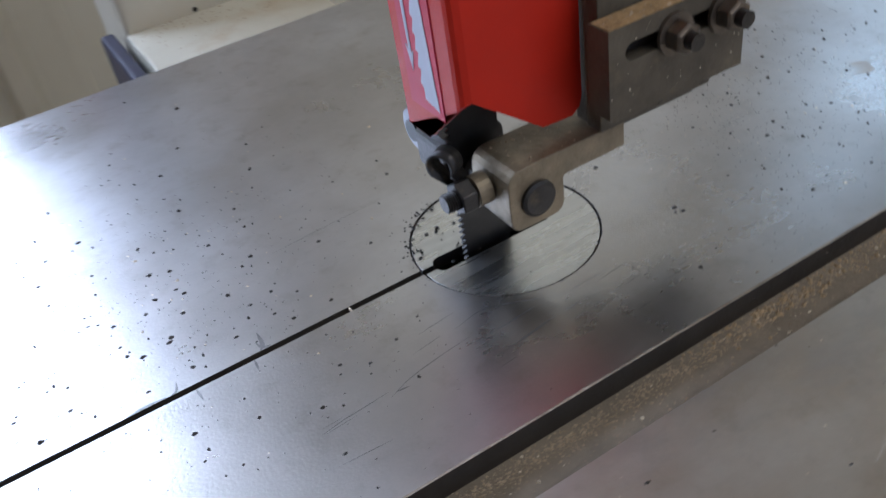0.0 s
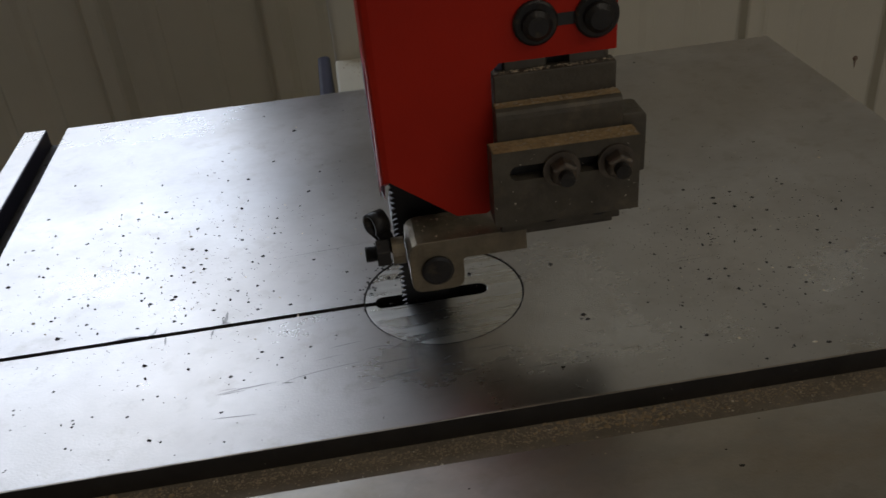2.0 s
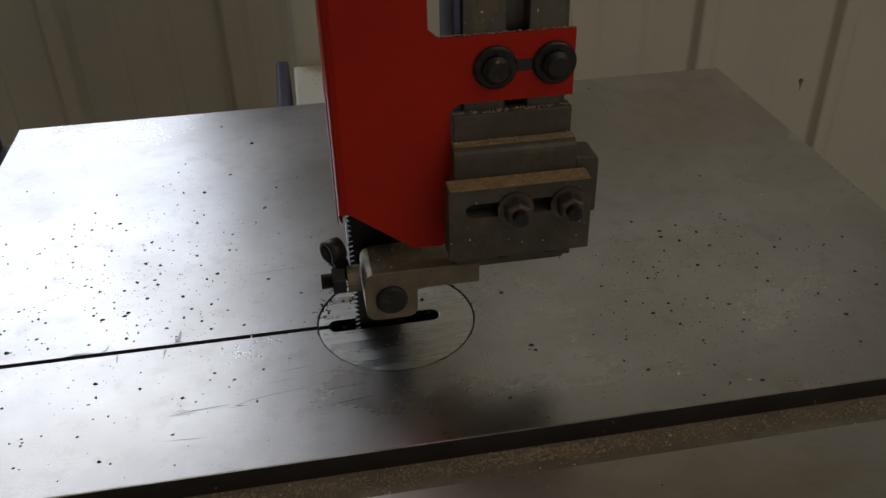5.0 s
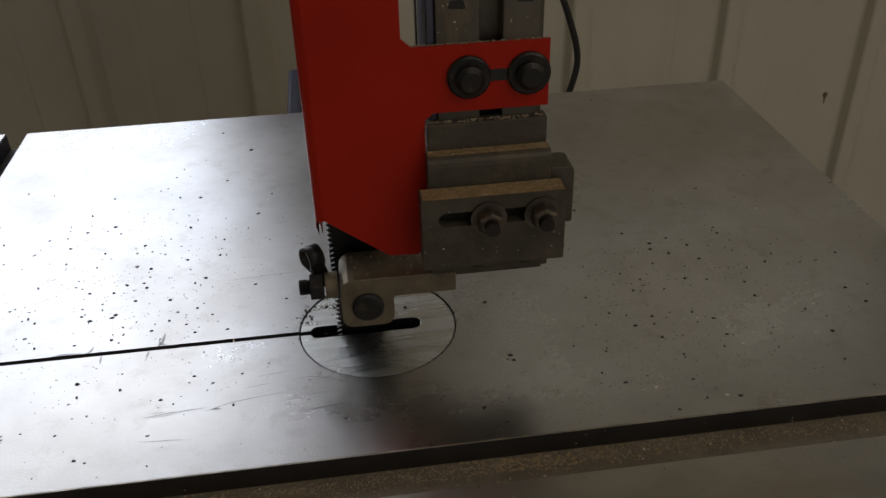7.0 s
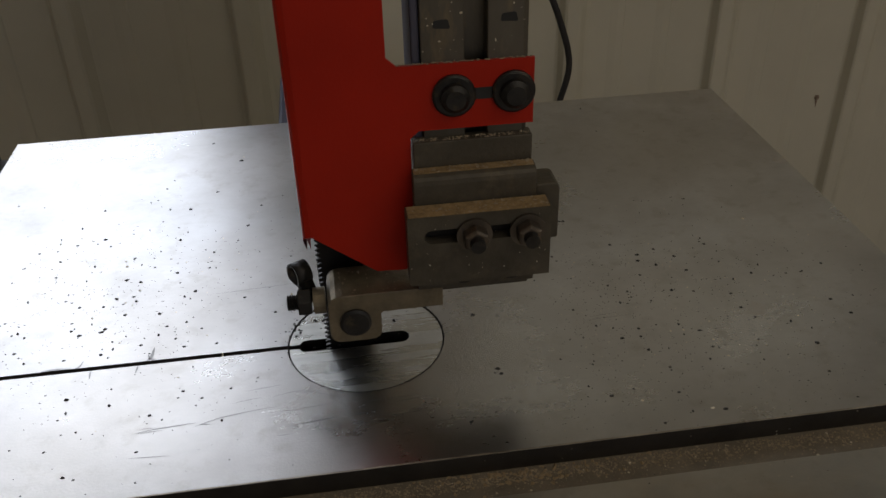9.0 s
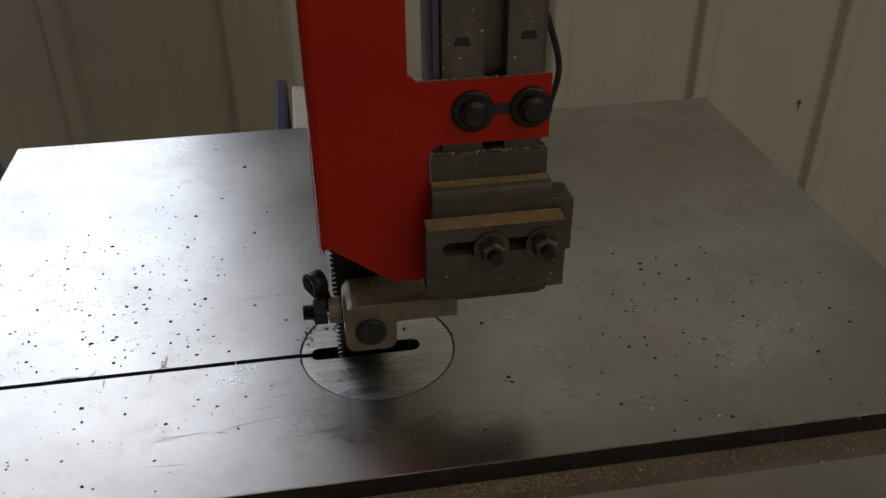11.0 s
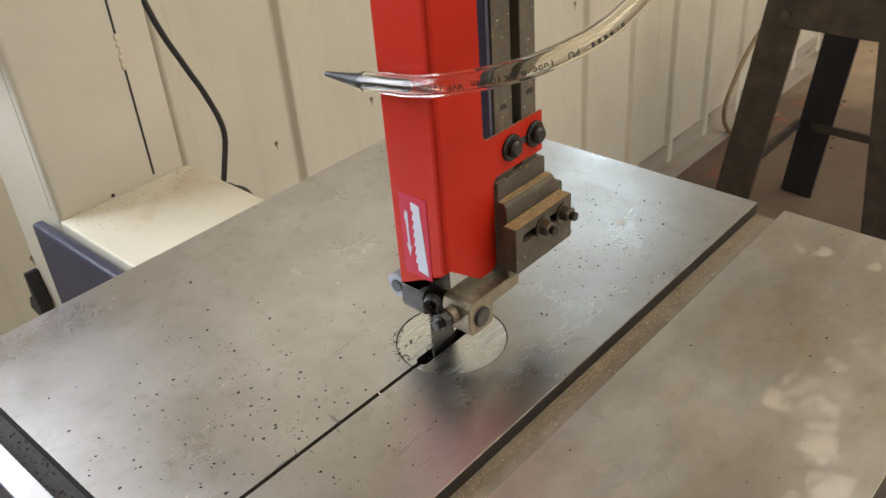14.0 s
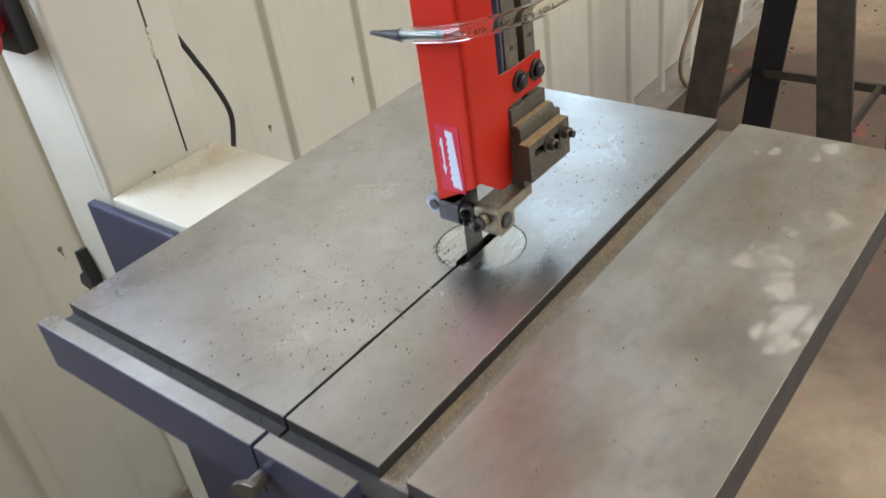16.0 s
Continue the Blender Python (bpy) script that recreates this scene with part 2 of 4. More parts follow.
RUBBER = mat("black_rubber", (0.02, 0.02, 0.022), 0.5, 0, 0.2, 60)
DUST = mat("wood_dust", (0.37, 0.30, 0.21), 0.95, 0, 0.3, 500)
CHIP_DARK = mat("dark_swarf", (0.03, 0.027, 0.025), 0.7, 0, 0.4, 500)
CHIP_LIGHT = mat("pale_chips", (0.70, 0.62, 0.48), 0.7, 0, 0.2, 500)
WHITE = mat("white_print", (0.55, 0.57, 0.66), 0.5, 0, 0.03, 50)
LABEL = mat("crimson_label", (0.48, 0.010, 0.04), 0.5, 0, 0.05, 60)
INK = mat("black_ink", (0.02, 0.02, 0.02), 0.5)
YELLOW = mat("yellow_print", (0.8, 0.5, 0.03), 0.45)

GLASS = bpy.data.materials.new("clear_plastic_tube")
GLASS.use_nodes = True
_b = GLASS.node_tree.nodes["Principled BSDF"]
_b.inputs["Base Color"].default_value = (0.99, 0.965, 0.88, 1)
_b.inputs["Roughness"].default_value, _b.inputs["IOR"].default_value, _b.inputs["Transmission Weight"].default_value = 0.08, 1.16, 1.0
_b.inputs["Coat Weight"].default_value, _b.inputs["Coat Roughness"].default_value = 0.3, 0.06

# ---- mesh helpers ----


def box(bm, x0, x1, y0, y1, z0, z1):
    v = [bm.verts.new(p) for p in ((x0, y0, z0), (x1, y0, z0), (x1, y1, z0), (x0, y1, z0), (x0, y0, z1), (x1, y0, z1), (x1, y1, z1), (x0, y1, z1))]
    for f in ((0, 3, 2, 1), (4, 5, 6, 7), (0, 1, 5, 4), (1, 2, 6, 5), (2, 3, 7, 6), (3, 0, 4, 7)):
        bm.faces.new([v[i] for i in f])
    return bm


def prism(bm, poly, axis, lo, hi):
    """poly: 2D outline; axis z: (x, y), y: (x, z), x: (y, z); extruded from lo to hi."""
    def p3(a, b, c):
        return {"z": (a, b, c), "y": (a, c, b), "x": (c, a, b)}[axis]
    lo_v = [bm.verts.new(p3(a, b, lo)) for a, b in poly]
    hi_v = [bm.verts.new(p3(a, b, hi)) for a, b in poly]
    k = len(poly)
    fs = [bm.faces.new(lo_v), bm.faces.new(hi_v)]
    for i in range(k):
        j = (i + 1) % k
        fs.append(bm.faces.new((lo_v[i], lo_v[j], hi_v[j], hi_v[i])))
    bmesh.ops.recalc_face_normals(bm, faces=fs)
    return bm


def rod(bm, a, b, r, r2=None, seg=20):
    a, b = Vector(a), Vector(b)
    d = b - a
    m = Matrix.Translation((a + b) / 2) @ d.to_track_quat("Z", "Y").to_matrix().to_4x4()
    bmesh.ops.create_cone(bm, cap_ends=True, segments=seg, radius1=r, radius2=r if r2 is None else r2, depth=d.length, matrix=m)
    return bm


def smooth_path(pts, steps=8):
    """Catmull-Rom through the points."""
    p = [Vector(q) for q in pts]
    p = [p[0] * 2 - p[1]] + p + [p[-1] * 2 - p[-2]]
    out = []
    for i in range(1, len(p) - 2):
        for s in range(steps):
            t = s / steps
            out.append(0.5 * ((2 * p[i]) + (p[i + 1] - p[i - 1]) * t + (2 * p[i - 1] - 5 * p[i] + 4 * p[i + 1] - p[i + 2]) * t * t
                              + (3 * p[i] - p[i - 1] - 3 * p[i + 1] + p[i + 2]) * t ** 3))
    return out + [p[-2]]


def sweep(bm, path, radius, seg=14, cap=True, flip=False):
    """A round section carried along a path, without twisting."""
    rings, s = [], None
    for i, c in enumerate(path):
        d = (path[min(i + 1, len(path) - 1)] - path[max(i - 1, 0)]).normalized()
        if s is None:
            s = d.cross(Vector((0.2, 0.3, 1))).normalized()
        s = (s - d * s.dot(d)).normalized()
        n = d.cross(s).normalized()
        r = radius(i / (len(path) - 1)) if callable(radius) else radius
        rings.append([bm.verts.new(c + (s * math.cos(a) + n * math.sin(a)) * r) for a in [2 * math.pi * k / seg for k in range(seg)]])
    fs = []
    for r0, r1 in zip(rings, rings[1:]):
        for k in range(seg):
            fs.append(bm.faces.new((r0[k], r0[(k + 1) % seg], r1[(k + 1) % seg], r1[k])))
    if cap:
        fs += [bm.faces.new(rings[0]), bm.faces.new(rings[-1])]
        bmesh.ops.recalc_face_normals(bm, faces=fs)
    if flip:
        bmesh.ops.reverse_faces(bm, faces=fs)
    for f in fs:
        f.smooth = True
    return bm


def rounded(pts, r, seg=4):
    """2D outline with its corners rounded by r (a number, or one per corner)."""
    out, k = [], len(pts)
    for i in range(k):
        p, a, b = Vector(pts[i]), Vector(pts[i - 1]), Vector(pts[(i + 1) % k])
        rr = r[i] if isinstance(r, (list, tuple)) else r
        if rr <= 0:
            out.append(tuple(p))
            continue
        u, w = (a - p).normalized(), (b - p).normalized()
        q0, q1 = p + u * rr, p + w * rr
        for s in range(seg + 1):
            t = s / seg
            out.append(tuple(q0 * (1 - t) ** 2 + p * 2 * t * (1 - t) + q1 * t * t))
    return out


def part(name, bm, material, parent=None, label="", bevel=0.0, shade=False):
    me = bpy.data.meshes.new(name)
    if shade:
        for f in bm.faces:
            f.smooth = True
    bm.to_mesh(me)
    bm.free()
    me.materials.append(material)
    ob = new(name, me)
    if parent is not None:
        ob.parent = parent
    if label:
        tagged(ob, label)
    if bevel:
        b = ob.modifiers.new("bevel", "BEVEL")
        b.width, b.segments, b.limit_method, b.angle_limit = bevel, 2, "ANGLE", radians(40)
        b.harden_normals = False
    return ob


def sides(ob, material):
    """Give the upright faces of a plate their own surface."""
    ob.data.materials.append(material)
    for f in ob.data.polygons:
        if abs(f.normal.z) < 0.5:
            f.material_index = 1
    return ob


def thing(name, label, category, group="", kind=""):
    return tagged(new(name), label, category, group, kind)


B = bmesh.new

# ---- room ----
x0, x1, y0, zc = ROOM
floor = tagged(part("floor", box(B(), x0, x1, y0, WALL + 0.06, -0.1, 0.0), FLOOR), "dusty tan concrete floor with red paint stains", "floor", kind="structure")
bm = B()
for q in ((x0 - 0.1, ROOF_FILL[0], y0 - 0.1, WALL + 0.16), (ROOF_FILL[1], x1 + 0.1, y0 - 0.1, WALL + 0.16), (ROOF_FILL[0], ROOF_FILL[1], y0 - 0.1, ROOF_FILL[2]), (ROOF_FILL[0], ROOF_FILL[1], ROOF_FILL[3], WALL + 0.16)):
    box(bm, q[0], q[1], q[2], q[3], zc, zc + 0.08)
ceiling = tagged(part("ceiling", bm, PLASTER), "plain sheet shed ceiling, out of view, with a gap for the added fill lamp", "ceiling", kind="structure")
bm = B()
box(bm, x0 - 0.1, SOUTH_FILL[0], y0 - 0.1, y0, 0, zc)
box(bm, SOUTH_FILL[1], x1 + 0.1, y0 - 0.1, y0, 0, zc)
box(bm, SOUTH_FILL[0], SOUTH_FILL[1], y0 - 0.1, y0, SOUTH_FILL[2], zc)
tagged(part("wall_south", bm, PLASTER), "plain painted shed wall, out of view, with a gap for the added fill lamp", "wall", kind="structure")
tagged(part("wall_east", box(B(), x1, x1 + 0.1, y0, WALL + 0.15, 0, zc), PLASTER), "plain painted shed wall", "wall", kind="structure")
tagged(part("wall_west", box(B(), x0 - 0.1, x0, y0, WALL + 0.15, 0, zc), PLASTER), "plain painted shed wall", "wall", kind="structure")


def clad_profile(a, b):
    """Outline of the cladding sheet seen from above between x = a and x = b: pans, deep grooves and light swages."""
    pts = [(a, WALL)]
    k = math.floor((a + 0.112) / 0.22)
    while True:
        c = -0.112 + 0.22 * k
        k += 1
        if c - 0.06 > b:
            break
        for dx, dy in ((-0.020, 0), (-0.017, -0.002), (-0.012, -0.014), (-0.009, -0.016), (0.007, -0.016), (0.011, -0.014), (0.021, -0.002), (0.027, 0),
                       (0.056, 0), (0.066, -0.0018), (0.075, -0.0018), (0.0775, 0), (0.122, 0), (0.132, -0.0018), (0.141, -0.0018), (0.1435, 0)):
            if a < c + dx < b:
                pts.append((c + dx, WALL + dy))
    return pts + [(b, WALL)]


def clad(bm, a, b, z0, z1):
    front = clad_profile(a, b)
    return prism(bm, front + [(x, y + 0.004) for x, y in reversed(front)], "z", z0, z1)


bm = B()
clad(bm, x0, x1, 0, WIN_A[2])
clad(bm, x0, WIN_A[0], WIN_A[2], WIN_A[3])
clad(bm, WIN_A[1], WIN_C[0], WIN_A[2], WIN_A[3])
clad(bm, WIN_C[0], WIN_C[1], WIN_A[2], WIN_C[2])
clad(bm, WIN_C[0], WIN_C[1], WIN_C[3], WIN_A[3])
clad(bm, WIN_C[1], WIN_B[0], WIN_A[2], WIN_A[3])
clad(bm, WIN_B[0], WIN_B[1], WIN_A[2], WIN_B[2])
clad(bm, WIN_B[1], x1, WIN_A[2], WIN_A[3])
clad(bm, x0, x1, WIN_A[3], zc)
wall = tagged(part("wall_north", bm, CLAD), "cream painted corrugated steel cladding wall", "wall", kind="structure")

for nm, (a, b, c, d) in (("window_1", WIN_A), ("window_2", WIN_B), ("window_3", WIN_C)):
    w = thing(nm, "plain shed window in the steel wall", "window", kind="structure")
    bm = B()
    for q in ((a, a + 0.03, c, d), (b - 0.03, b, c, d), (a + 0.03, b - 0.03, c, c + 0.03), (a + 0.03, b - 0.03, d - 0.03, d)):
        box(bm, q[0], q[1], WALL - 0.005, WALL + 0.06, q[2], q[3])
    part("window_frame", bm, CREAM, w)

bm = B()
prism(bm, [(WALL - 0.055, 0.0), (WALL - 0.002, 0.0), (WALL - 0.002, 0.085), (WALL - 0.012, 0.085), (WALL - 0.012, 0.030), (WALL - 0.055, 0.030)], "x", x0, x1)
tagged(part("baseboard", bm, FLASH), "cream folded steel flashing along the wall foot", "baseboard", kind="structure")

# ---- band saw ----
saw = thing("band_saw", "cream band saw with red blade guard and grey iron table", "band saw")
TX0, TX1, TY0, TY1 = -0.197, 0.24, -0.2245, 0.2235
SA, SB = -0.0715, -0.0905
R, SL, DX = 0.0322, 0.0012, -0.002
TH = 0.022

ang0 = math.asin(SL / R)
arc = [(DX + R * math.cos(a), R * math.sin(a)) for a in [math.pi + ang0 + (2 * math.pi - 2 * ang0) * i / 72 for i in range(73)]]
outline = [(TX0, -SL)] + arc + [(TX0, SL), (TX0, TY1), (TX1, TY1), (TX1, SA), (TX0, SA)]
# upright faces take a darker iron than the ground top
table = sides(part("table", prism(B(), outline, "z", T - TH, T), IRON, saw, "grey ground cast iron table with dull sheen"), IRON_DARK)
# pale strip: the slot edge's wear and its bevel highlight in one colour
part("lit_worn_edge", box(B(), TX0 + 0.0005, TX1 - 0.0005, SA + 0.0001, SA + 0.0007, T - 0.001, T + 0.00008), mat("lit_worn_edge_iron", (0.36, 0.31, 0.25), 0.5, 0.7, 0.5, 90, 0.3, 700), saw, "pale worn edge of the mitre slot with a painted highlight")
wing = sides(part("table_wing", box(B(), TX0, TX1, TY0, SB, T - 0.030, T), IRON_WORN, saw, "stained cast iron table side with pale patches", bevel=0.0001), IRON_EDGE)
part("mitre_slot", box(B(), TX0 - 0.001, TX1 - 0.001, SB, SA, T - TH - 0.004, T - 0.0085), SLOT, saw, "mitre slot floor coated in sawdust")
bm = B()
box(bm, TX0 - 0.0125, TX0, SA - 0.02, -SL, T - TH, T - 0.0095)
box(bm, TX0 - 0.0125, TX0, SL, TY1, T - TH, T - 0.0095)
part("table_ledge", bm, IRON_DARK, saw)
bm = B()
box(bm, TX0 - 0.0255, TX0 - 0.0125, SL, TY1 + 0.001, T - 0.040, T)
box(bm, TX0 - 0.0255, TX0 - 0.0125, SA + 0.002, -SL, T - 0.040, T)
part("front_rail", bm, BLUE, saw, "blue-grey front rail with bare steel top", bevel=0.0003)
bm = B()
box(bm, TX0 - 0.0250, TX0 - 0.0130, SL + 0.0005, TY1 + 0.0005, T, T + 0.0004)
box(bm, TX0 - 0.0250, TX0 - 0.0130, SA + 0.0025, -SL - 0.0005, T, T + 0.0004)
part("rail_top", bm, IRON, saw, "bare steel rail top")

# insert disc with its slot
sx0, sx1, sh = -0.0295, 0.0158, 0.0037
r2 = R - 0.0007
bm = B()
slot = [(DX - math.sqrt(r2 * r2 - SL * SL), -SL), (sx0, -SL)]
slot += [(sx0 + 0.003 - 0.003 * math.cos(a), -sh * math.sin(a)) for a in [0.3 + (math.pi / 2 - 0.3) * i / 4 for i in range(5)]]
slot += [(sx1 - sh + sh * math.sin(a), -sh * math.cos(a)) for a in [math.pi * i / 10 for i in range(11)]]
slot += [(sx0 + 0.003 - 0.003 * math.cos(a), sh * math.sin(a)) for a in [math.pi / 2 - (math.pi / 2 - 0.3) * i / 4 for i in range(5)]]
slot += [(sx0, SL), (DX - math.sqrt(r2 * r2 - SL * SL), SL)]
rim = [(DX + r2 * math.cos(a), r2 * math.sin(a)) for a in [math.pi - ang0 - (2 * math.pi - 2 * ang0) * i / 90 for i in range(1, 90)]]
rim = [p for p in rim if (p[0] + 0.001) ** 2 + (p[1] + r2) ** 2 > 0.0016 ** 2]
# black side faces: shade inside the slot and rim gap put into colour
sides(part("table_insert", prism(bm, slot + rim, "z", T - 0.005, T - 0.0003), DISC, saw, "round bright aluminium table insert with a slot", bevel=0.0004), STEEL_BLACK)
part("insert_seat", rod(B(), (DX, 0, T - 0.03), (DX, 0, T - 0.012), R + 0.004, seg=40), STEEL_BLACK, saw)

# blade with teeth
bm = B()
teeth = []
z = T - 0.06
while z < T + 0.40:
    teeth += [(-0.0185, z), (-0.0165, z + 0.0008)]
    z += 0.0022
prism(bm, [(0.0, T - 0.06)] + teeth + [(0.0, z)], "y", -0.0005, 0.0005)
part("blade", bm, BLADE, saw, "dark toothed band saw blade")

# blade guard, folded sheet
GX, GY, GZ = -0.0215, -0.019, 0.0015
side = [(GX + 0.003, T + 0.063), (0.004, T + 0.046), (0.0145, T + 0.0455), (0.0172, T + 0.0475), (0.0182, T + 0.051), (0.0186, T + 0.098), (0.0215, T + 0.1005), (0.0605, T + 0.1005), (0.0605, T + 0.1235),
        (0.0150, T + 0.1235), (0.0118, T + 0.1265), (0.0118, T + 0.52), (GX + 0.003, T + 0.52)]
bm = prism(B(), side, "y", GY, GY + GZ)
guard = part("blade_guard", bm, RED, saw, "glossy red folded sheet metal blade guard", bevel=0.00006)
fold = [(GX + 0.003, GY), (GX + 0.0012, GY + 0.0006), (GX + 0.0003, GY + 0.0018), (GX, GY + 0.0035), (GX, 0.0155), (GX + GZ, 0.0155), (GX + GZ, GY + 0.0035), (GX + 0.003, GY + GZ)]
bm = B()
front_bottom = lambda y: T + 0.044 if y > 0.003 else T + 0.044 + (0.003 - y) / 0.022 * 0.019
rings = []
for top in (False, True):
    rings.append([bm.verts.new((x, y, T + 0.52 if top else front_bottom(y))) for x, y in fold[:4] + [(GX, 0.003)] + fold[4:6] + [(GX + GZ, 0.003)] + fold[6:]])
k = len(rings[0])
for i in range(k):
    j = (i + 1) % k
    bm.faces.new((rings[0][i], rings[0][j], rings[1][j], rings[1][i]))
bm.faces.new(rings[0]), bm.faces.new(rings[1])
bmesh.ops.recalc_face_normals(bm, faces=bm.faces[:])
part("guard_front", bm, RED, guard)
bm = prism(B(), [(0.0155 - 0.0015, T + 0.052), (0.0155, T + 0.052), (0.0155, T + 0.52), (0.0155 - 0.0015, T + 0.52)], "x", GX + GZ, 0.006)
part("guard_back", bm, RED, guard)

# safety label on the guard: crimson field, white blade and arrow
lab = part("safety_label", box(B(), GX - 0.0003, GX, -0.0085, 0.0105, T + 0.054, T + 0.1025), LABEL, guard, "crimson safety label with white blade and arrow", bevel=0)
saw_pts = [(-0.0065, T + 0.0565), (0.0008, T + 0.0580)]
zz = T + 0.0580
while zz < T + 0.092:
    saw_pts += [(0.0008, zz + 0.0040), (0.0022, zz + 0.0048)]
    zz += 0.0052
saw_pts += [(0.0022, T + 0.099), (-0.0035, T + 0.098)]
part("blade_symbol", prism(B(), saw_pts, "x", GX - 0.0005, GX - 0.0003), WHITE, lab, "white saw blade symbol")
arrow = [(0.0052, T + 0.092), (0.0052, T + 0.071), (0.0040, T + 0.072), (0.0058, T + 0.0655), (0.0078, T + 0.073), (0.0064, T + 0.0715), (0.0068, T + 0.086), (0.0078, T + 0.088), (0.0066, T + 0.093)]
part("arrow_symbol", prism(B(), arrow, "x", GX - 0.0005, GX - 0.0003), WHITE, lab, "white arrow")


def cap_bolt(name, x, z, y, r, parent, length=0.004):
    """Round-headed cap screw on a wide washer, facing -y."""
    w = part(name, rod(rod(B(), (x, y, z), (x, y - 0.0012, z), r, seg=28), (x, y - 0.0012, z), (x, y - 0.0018, z), r, r * 0.9, seg=28), STEEL_BLACK, parent, "black cap screw on a wide washer")
    part("screw_head", rod(rod(B(), (x, y - 0.0012, z), (x, y - length, z), r * 0.66, seg=24), (x, y - length, z), (x, y - length - 0.0014, z), r * 0.66, r * 0.45, seg=24), STEEL_BLACK, w)
    return w


part("slot_between_bolts", box(B(), 0.030, 0.056, GY - 0.0002, GY + 0.001, T + 0.1105, T + 0.1145), INK, guard, "dark adjusting slot")
cap_bolt("guard_bolt", 0.0335, T + 0.1125, GY, 0.0073, guard)
cap_bolt("guard_bolt", 0.0535, T + 0.1125, GY, 0.0073, guard)

# guide post
PY = GY + GZ
prof = [(0.0232, PY + 0.028), (0.0232, PY), (0.0375, PY), (0.0375, PY + 0.007), (0.0450, PY + 0.007), (0.0450, PY), (0.0572, PY), (0.0588, PY + 0.002), (0.0588, PY + 0.028)]
part("guide_post", prism(B(), prof, "z", T + 0.085, T + 0.55), POST, saw, "grooved steel guide post dusted with sawdust", bevel=0.0005)

# the post's left side, built as a separate bluish bar
part("post_side", box(B(), 0.0202, 0.0230, PY + 0.001, PY + 0.027, T + 0.085, T + 0.55), mat("bluish_post_side", (0.10, 0.10, 0.14), 0.45, 0.5, 0.15, 60), saw, "bluish left side of the post", bevel=0.0006)
# stepped guide bracket
bracket = part("guide_bracket", box(B(), 0.0190, 0.0600, GY - 0.0022, GY + 0.004, T + 0.036, T + 0.0972), ALU, saw, "stepped aluminium guide bracket covered in sawdust", bevel=0.0005)
mid = prism(B(), rounded([(GY - 0.0085, T + 0.0415), (GY - 0.0085, T + 0.0877), (GY - 0.0022, T + 0.0877), (GY - 0.0022, T + 0.0415)], [0, 0.0036, 0.0, 0]), "x", 0.0180, 0.0605)
part("bracket_step", mid, ALU, bracket, bevel=0.0004)
lug = prism(B(), rounded([(0.0605, T + 0.058), (0.0692, T + 0.058), (0.0692, T + 0.0805), (0.0605, T + 0.0805)], [0, 0.001, 0.003, 0]), "y", GY - 0.0075, GY + 0.004)
part("bracket_lug", lug, ALU, bracket, bevel=0.0006)
# clamp plate with a long slot
FY = -0.0360
px0, px1, pz0, pz1, sz = 0.0145, 0.0640, T + 0.0495, T + 0.0768, T + 0.0688
hole = []
for c, a0 in ((0.0228, math.pi / 2), (0.0570, -math.pi / 2)):
    hole += [(c + 0.0027 * math.cos(a0 + math.pi * i / 8), sz + 0.0027 * math.sin(a0 + math.pi * i / 8)) for i in range(9)]
# bridge outline: plate, then a hairline into the slot and round it
plate = [(px0 + 0.001, pz0), (px1, pz0), (px1, pz1), (px0, pz1), (px0, sz + 0.00002)] + [(0.0201, sz + 0.00002)] + list(reversed(hole[:4])) + list(reversed(hole[9:])) + list(reversed(hole[5:9])) + [(0.0201, sz - 0.00002), (px0, sz - 0.00002), (px0, pz0 + 0.001)]
clamp = part("clamp_plate", prism(B(), plate, "y", FY, FY + 0.0085), ALU, bracket, "thick clamp plate with a slot")
part("slot_back", box(B(), 0.0200, 0.0600, FY + 0.0050, FY + 0.0084, sz - 0.0035, sz + 0.0035), STEEL_BLACK, clamp)


def hex_bolt(name, c, axis, r, parent, stub=0.003):
    """Hexagon head on a round washer with a short threaded end, along axis."""
    c, axis = Vector(c), Vector(axis).normalized()
    w = part(name, rod(B(), c, c + axis * 0.0012, r * 1.35, seg=26), BOLT, parent, "hexagon bolt on a washer, brown with dust")
    hd = rod(B(), c + axis * 0.0012, c + axis * 0.0055, r, seg=6)
    rod(hd, c + axis * 0.0055, c + axis * 0.0062, r, r * 0.8, seg=6)
    part("bolt_head", hd, BOLT, w, bevel=0.0003)
    part("thread_end", rod(B(), c + axis * 0.006, c + axis * (0.006 + stub), r * 0.55, seg=16), STEEL_BLACK, w)
    return w


hex_bolt("clamp_bolt", (0.0372, FY, sz), (0, -1, 0), 0.0046, clamp)
hex_bolt("clamp_bolt", (0.0556, FY, sz), (0, -1, 0), 0.0046, clamp)
for bx in (0.034, 0.051):
    part("clamp_screw", rod(B(), (bx, FY + 0.005, pz0 - 0.0016), (bx, FY + 0.005, pz0 + 0.002), 0.0036, seg=16), STEEL_BLACK, clamp)

# side guide block on its arm
gx0, gx1, gz0, gz1 = -0.0152, 0.0040, T + 0.0212, T + 0.0420
BY = -0.0272
blk = prism(B(), rounded([(gx0, gz0), (gx1, gz0), (gx1, T + 0.0335), (0.0270, T + 0.0335), (0.0270, gz1), (gx0, gz1)], [0.0045, 0.0045, 0.0015, 0.0005, 0.0005, 0.0055]), "y", BY, BY + 0.0192)
block = part("blade_guide", blk, ALU_BARE, saw, "worn aluminium blade guide block on an arm", bevel=0.0016)
